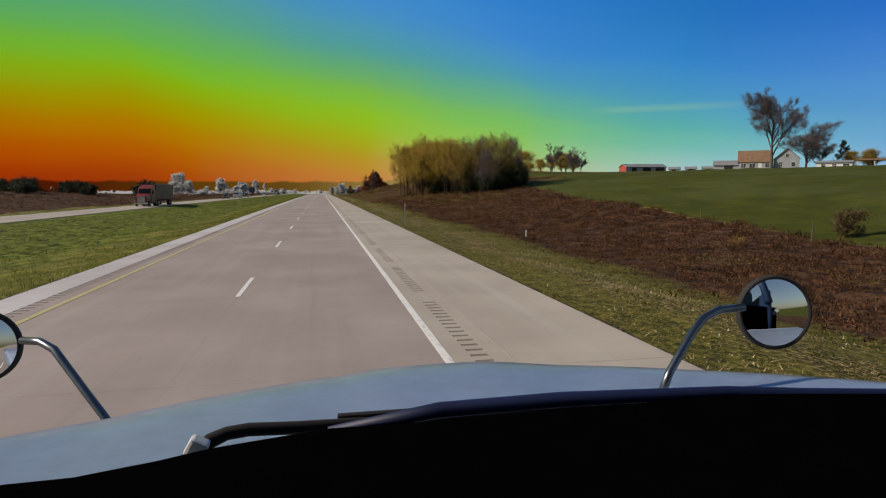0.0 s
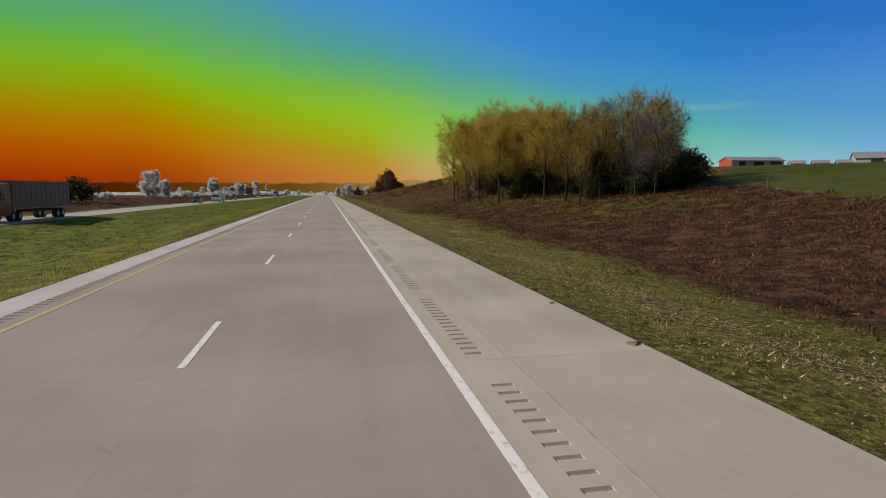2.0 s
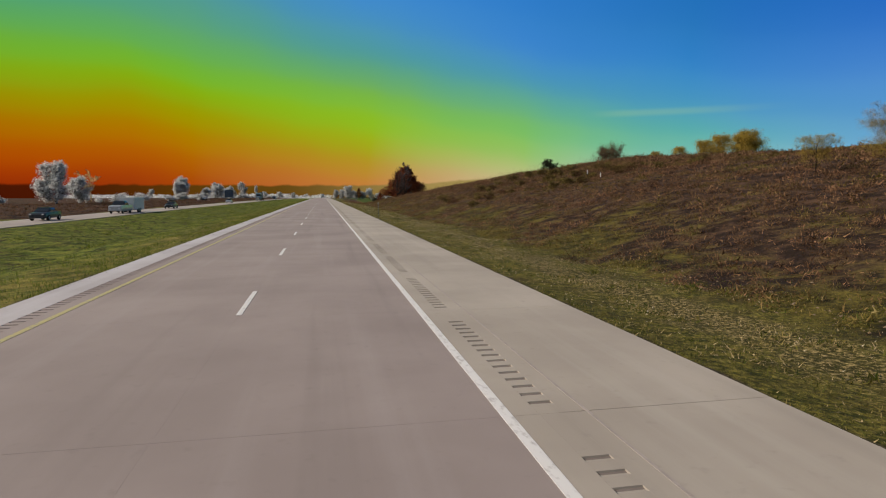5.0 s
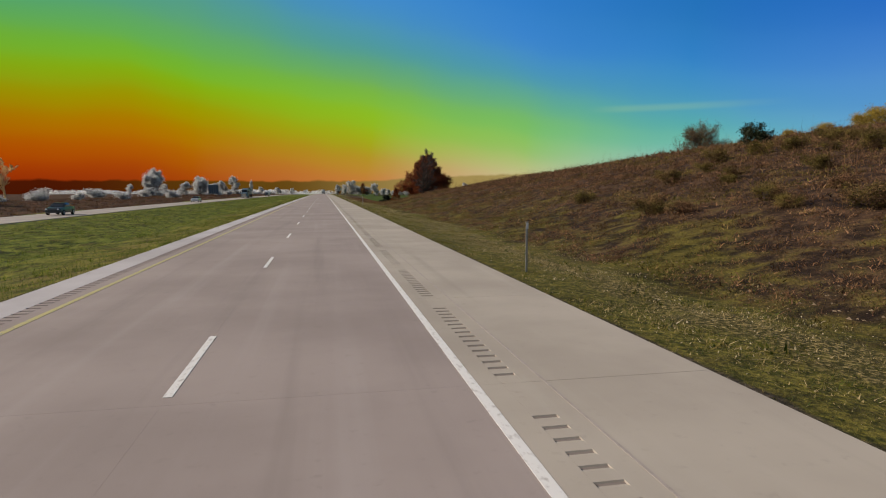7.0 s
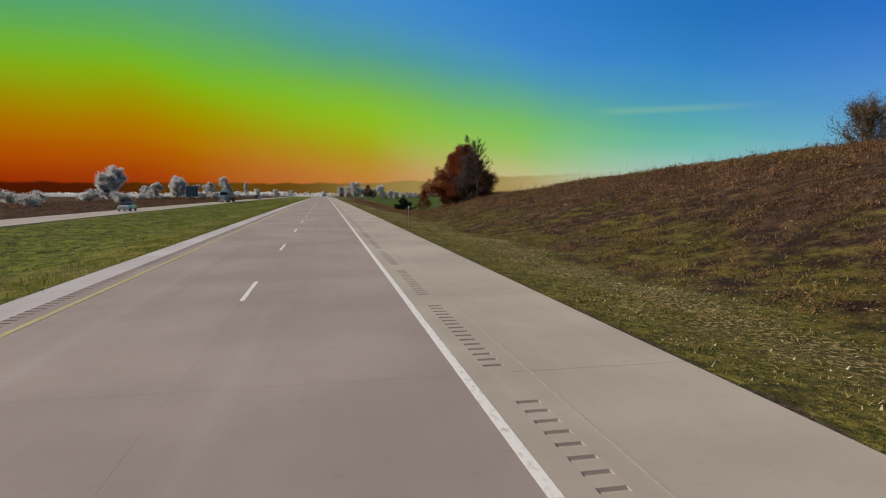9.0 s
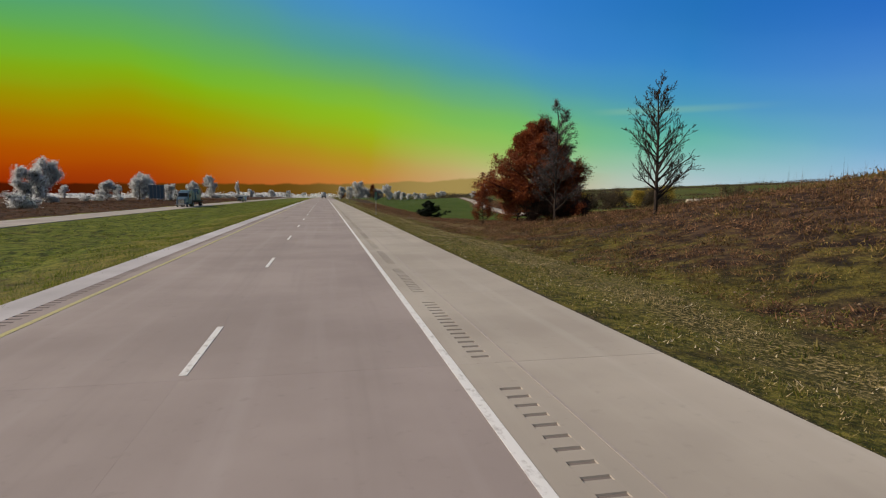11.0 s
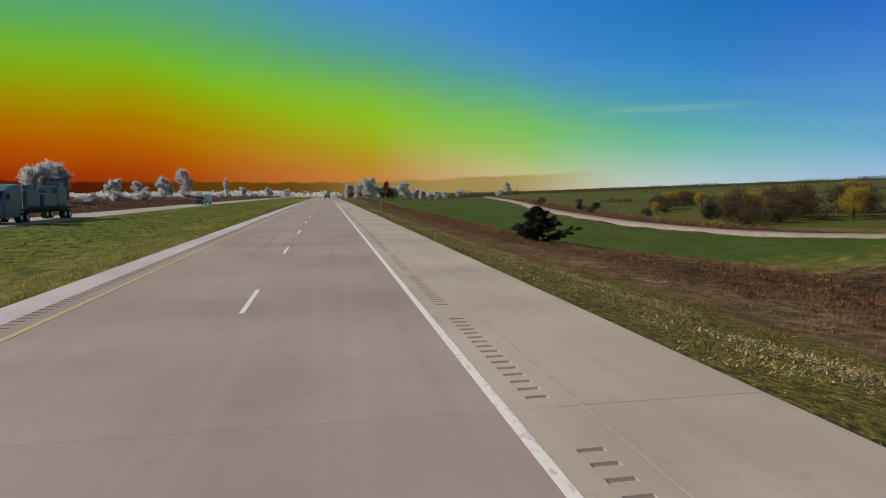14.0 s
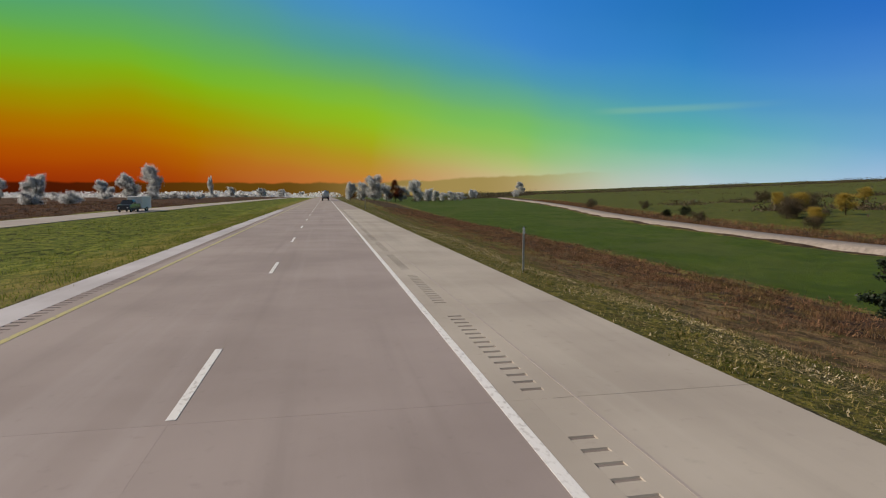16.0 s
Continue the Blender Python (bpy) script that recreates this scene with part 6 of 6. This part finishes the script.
bmesh.ops.solidify(bm, geom=bm.faces[:], thickness=0.012)
part("bonnet", bm, HOOD, truck, "glossy bonnet with pale blue sky sheen put into its paint", smooth=True)
for s in (-1, 1):
    bm = bmesh.new()
    tube(bm, [(MID + s * 0.95, 0.62, 1.55), (MID + s * 1.02, 1.0, 1.52), (MID + s * 1.02, 1.4, 1.35), (MID + s * 0.98, 1.62, 1.0), (MID + s * 0.95, 1.66, 0.75)], (0.18, 0.22, 0.22, 0.18, 0.14), 12)
    part("wing", bm, TRUCK_NAVY, truck, "dark blue wing", smooth=True)
    bm = bmesh.new()
    box(bm, MID + s * 0.8, 1.72, 1.02, 0.26, 0.08, 0.2, 0.03)
    part("headlight", bm, SIGN_WHITE, truck)
bm = bmesh.new()
box(bm, MID, 1.88, 1.05, 1.1, 0.05, 0.7, 0.02)
part("grille", bm, CHROME, truck)
bm = bmesh.new()
box(bm, MID, 1.9, 0.55, 2.3, 0.16, 0.3, 0.04)
part("bumper", bm, CHROME, truck)
for s in (-1, 1):
    wheel(truck, MID + s * 1.0, 1.1, 0.52, 0.3)
bm = bmesh.new()
box(bm, MID - 0.45, 0.6, 0.75, 0.1, 3.0, 0.25)
box(bm, MID + 0.45, 0.6, 0.75, 0.1, 3.0, 0.25)
part("chassis", bm, GREY_ROOF, truck)

# dashboard and the black cowl before it
EDGE = ((-0.62, 0.62, 2.150), (-0.326, 0.600, 2.176), (-0.230, 0.582, 2.186), (-0.154, 0.569, 2.201), (-0.108, 0.561, 2.212), (-0.001, 0.552, 2.226), (0.106, 0.553, 2.225),
        (0.231, 0.550, 2.228), (0.396, 0.518, 2.243), (0.468, 0.504, 2.244), (0.584, 0.480, 2.244), (1.0, 0.42, 2.22), (1.5, 0.36, 2.16))
bm = bmesh.new()
rows = []
for x_, y_, z_ in EDGE:
    rows.append([bm.verts.new(p) for p in ((x_, y_ + 0.03, z_ - 0.30), (x_, y_ + 0.012, z_ - 0.02), (x_, y_, z_), (x_, y_ - 0.02, z_ + 0.001), (x_, y_ - 0.25, z_ - 0.06), (x_, -0.04, 2.06))])
for a, b in zip(rows, rows[1:]):
    for k in range(len(a) - 1):
        bm.faces.new((a[k], a[k + 1], b[k + 1], b[k]))
bmesh.ops.recalc_face_normals(bm, faces=bm.faces[:])
bmesh.ops.solidify(bm, geom=bm.faces[:], thickness=0.008)
part("dashboard", bm, DASH, truck, "matt dashboard top, cab shade put into its black", smooth=True)
bm = bmesh.new()
box(bm, 0.44, -0.06, 1.70, 2.1, 0.03, 0.72, 0.01)
part("dash_panel", bm, RUBBER, truck, "black lower dashboard panel")
bm = bmesh.new()
box(bm, MID, 0.30, 1.15, 1.9, 0.12, 0.9, 0.02)
part("bulkhead", bm, RUBBER, truck)

# wiper
bm = bmesh.new()
tube(bm, [(-0.150, 0.700, 2.150), (-0.136, 0.715, 2.157), (-0.119, 0.722, 2.1615), (-0.095, 0.728, 2.162), (-0.040, 0.735, 2.157), (0.020, 0.746, 2.153), (0.16, 0.760, 2.146), (0.45, 0.74, 2.140)],
     (0.008, 0.009, 0.008, 0.008, 0.008, 0.007, 0.006, 0.005), 8)
wip = part("wiper", bm, BLACK, truck, "black wiper arm", smooth=True)
bm = bmesh.new()
box(bm, 0.24, 0.757, 2.152, 0.46, 0.012, 0.02, 0.003)
part("blade", bm, BLACK, wip)
bm = bmesh.new()
box(bm, -0.147, 0.694, 2.158, 0.022, 0.020, 0.022, 0.004, turn=Matrix.Rotation(0.5, 3, "Y"))
box(bm, -0.155, 0.685, 2.143, 0.018, 0.018, 0.008, 0.002)
part("bracket", bm, WHITE, wip, "worn bright wiper bracket")
bm = bmesh.new()
box(bm, -0.290, 0.596, 2.166, 0.004, 0.006, 0.016, 0.001)
part("washer_nozzle", bm, SIGN_WHITE, truck)
# navy strip added to imitate the dim band above the dashboard; doors beside it
bm = bmesh.new()
tube(bm, [(x_, y_ + 0.012, z_ + h_) for (x_, y_, z_), h_ in zip(EDGE[5:], (-0.008, 0.006, 0.006, -0.001, -0.004, -0.005, -0.005, -0.005))], (0.005, 0.008, 0.008, 0.006, 0.006, 0.006, 0.006, 0.006), 10)
part("dim_band_strip", bm, NAVY, truck, "navy strip imitating the dim band above the dashboard", smooth=True)
for s in (-1, 1):
    bm = bmesh.new()
    box(bm, MID + s * 1.05, -0.6, 1.32, 0.06, 2.0, 2.1, 0.025)
    door = part("door", bm, TRUCK_NAVY, truck, "dark blue truck door")
    bm = bmesh.new()
    box(bm, MID + s * 1.088, -0.8, 1.5, 0.025, 0.16, 0.04, 0.008)
    part("handle", bm, CHROME, door)
    bm = bmesh.new()
    tube(bm, [(MID + s * 1.03, 0.44, 2.22), (MID + s * 1.00, 0.20, 2.62), (MID + s * 0.96, -0.02, 2.98)], 0.05, 8)
    part("pillar", bm, TRUCK_NAVY, truck, "dark blue windscreen pillar", smooth=True)
bm = bmesh.new()
box(bm, MID, -0.85, 3.02, 2.1, 1.75, 0.10, 0.04)
part("roof", bm, TRUCK_NAVY, truck, "dark blue cab roof")
bm = bmesh.new()
box(bm, MID, -1.68, 1.75, 2.16, 0.08, 2.5, 0.03)
part("rear_wall", bm, TRUCK_NAVY, truck)


def hood_mirror(centre, arm, side):
    bm = bmesh.new()
    tube(bm, arm, 0.0105, 12)
    part("mirror_arm", bm, TUBE, truck, "bent dark metal tube arm", smooth=True)
    c = Vector(centre)
    aim = ((Vector((0, 0, 2.446)) - c).normalized() * 0.65 + Vector((0.14 * side, -0.98, 0.02))).normalized()
    turn = aim.to_track_quat("Z", "Y").to_matrix().to_4x4()
    place = Matrix.Translation(c) @ turn
    bm = bmesh.new()
    n, rings = 40, []
    for r, z in ((0.088, 0.004), (0.094, 0.010), (0.0985, 0.004), (0.0985, -0.012), (0.085, -0.034), (0.05, -0.052), (0.012, -0.058)):
        rings.append([bm.verts.new((r * math.cos(2 * math.pi * k / n), r * math.sin(2 * math.pi * k / n), z)) for k in range(n)])
    for a, b in zip(rings, rings[1:]):
        for k in range(n):
            bm.faces.new((a[k], b[k], b[(k + 1) % n], a[(k + 1) % n]))
    bm.faces.new(rings[-1])
    shell = part("mirror_shell", bm, RUBBER, truck, "dark round mirror housing", smooth=True)
    shell.matrix_basis = place
    bm = bmesh.new()
    rings = []
    for i in range(9):
        r = 0.0885 * (i + 0.02) / 8.02
        rings.append([bm.verts.new((r * math.cos(2 * math.pi * k / n), r * math.sin(2 * math.pi * k / n), 0.004 + 0.006 * (1 - (r / 0.0885) ** 2))) for k in range(n)])
    for a, b in zip(rings, rings[1:]):
        for k in range(n):
            bm.faces.new((a[k], a[(k + 1) % n], b[(k + 1) % n], b[k]))
    bm.faces.new(rings[0])
    part("mirror_glass", bm, MIRROR, shell, "convex mirror glass", smooth=True)


hood_mirror((1.164, 1.379, 2.123), [(0.80, 1.30, 1.965), (0.828, 1.320, 2.0), (0.902, 1.345, 2.088), (0.943, 1.361, 2.120), (0.994, 1.373, 2.137), (1.075, 1.385, 2.139)], 1)
hood_mirror((-0.92, 1.8, 2.027), [(-0.523, 1.59, 1.442), (-0.541, 1.61, 1.812), (-0.553, 1.62, 1.862), (-0.616, 1.66, 1.931), (-0.681, 1.7, 2.005), (-0.707, 1.72, 2.031), (-0.752, 1.75, 2.047), (-0.813, 1.79, 2.043)], -1)
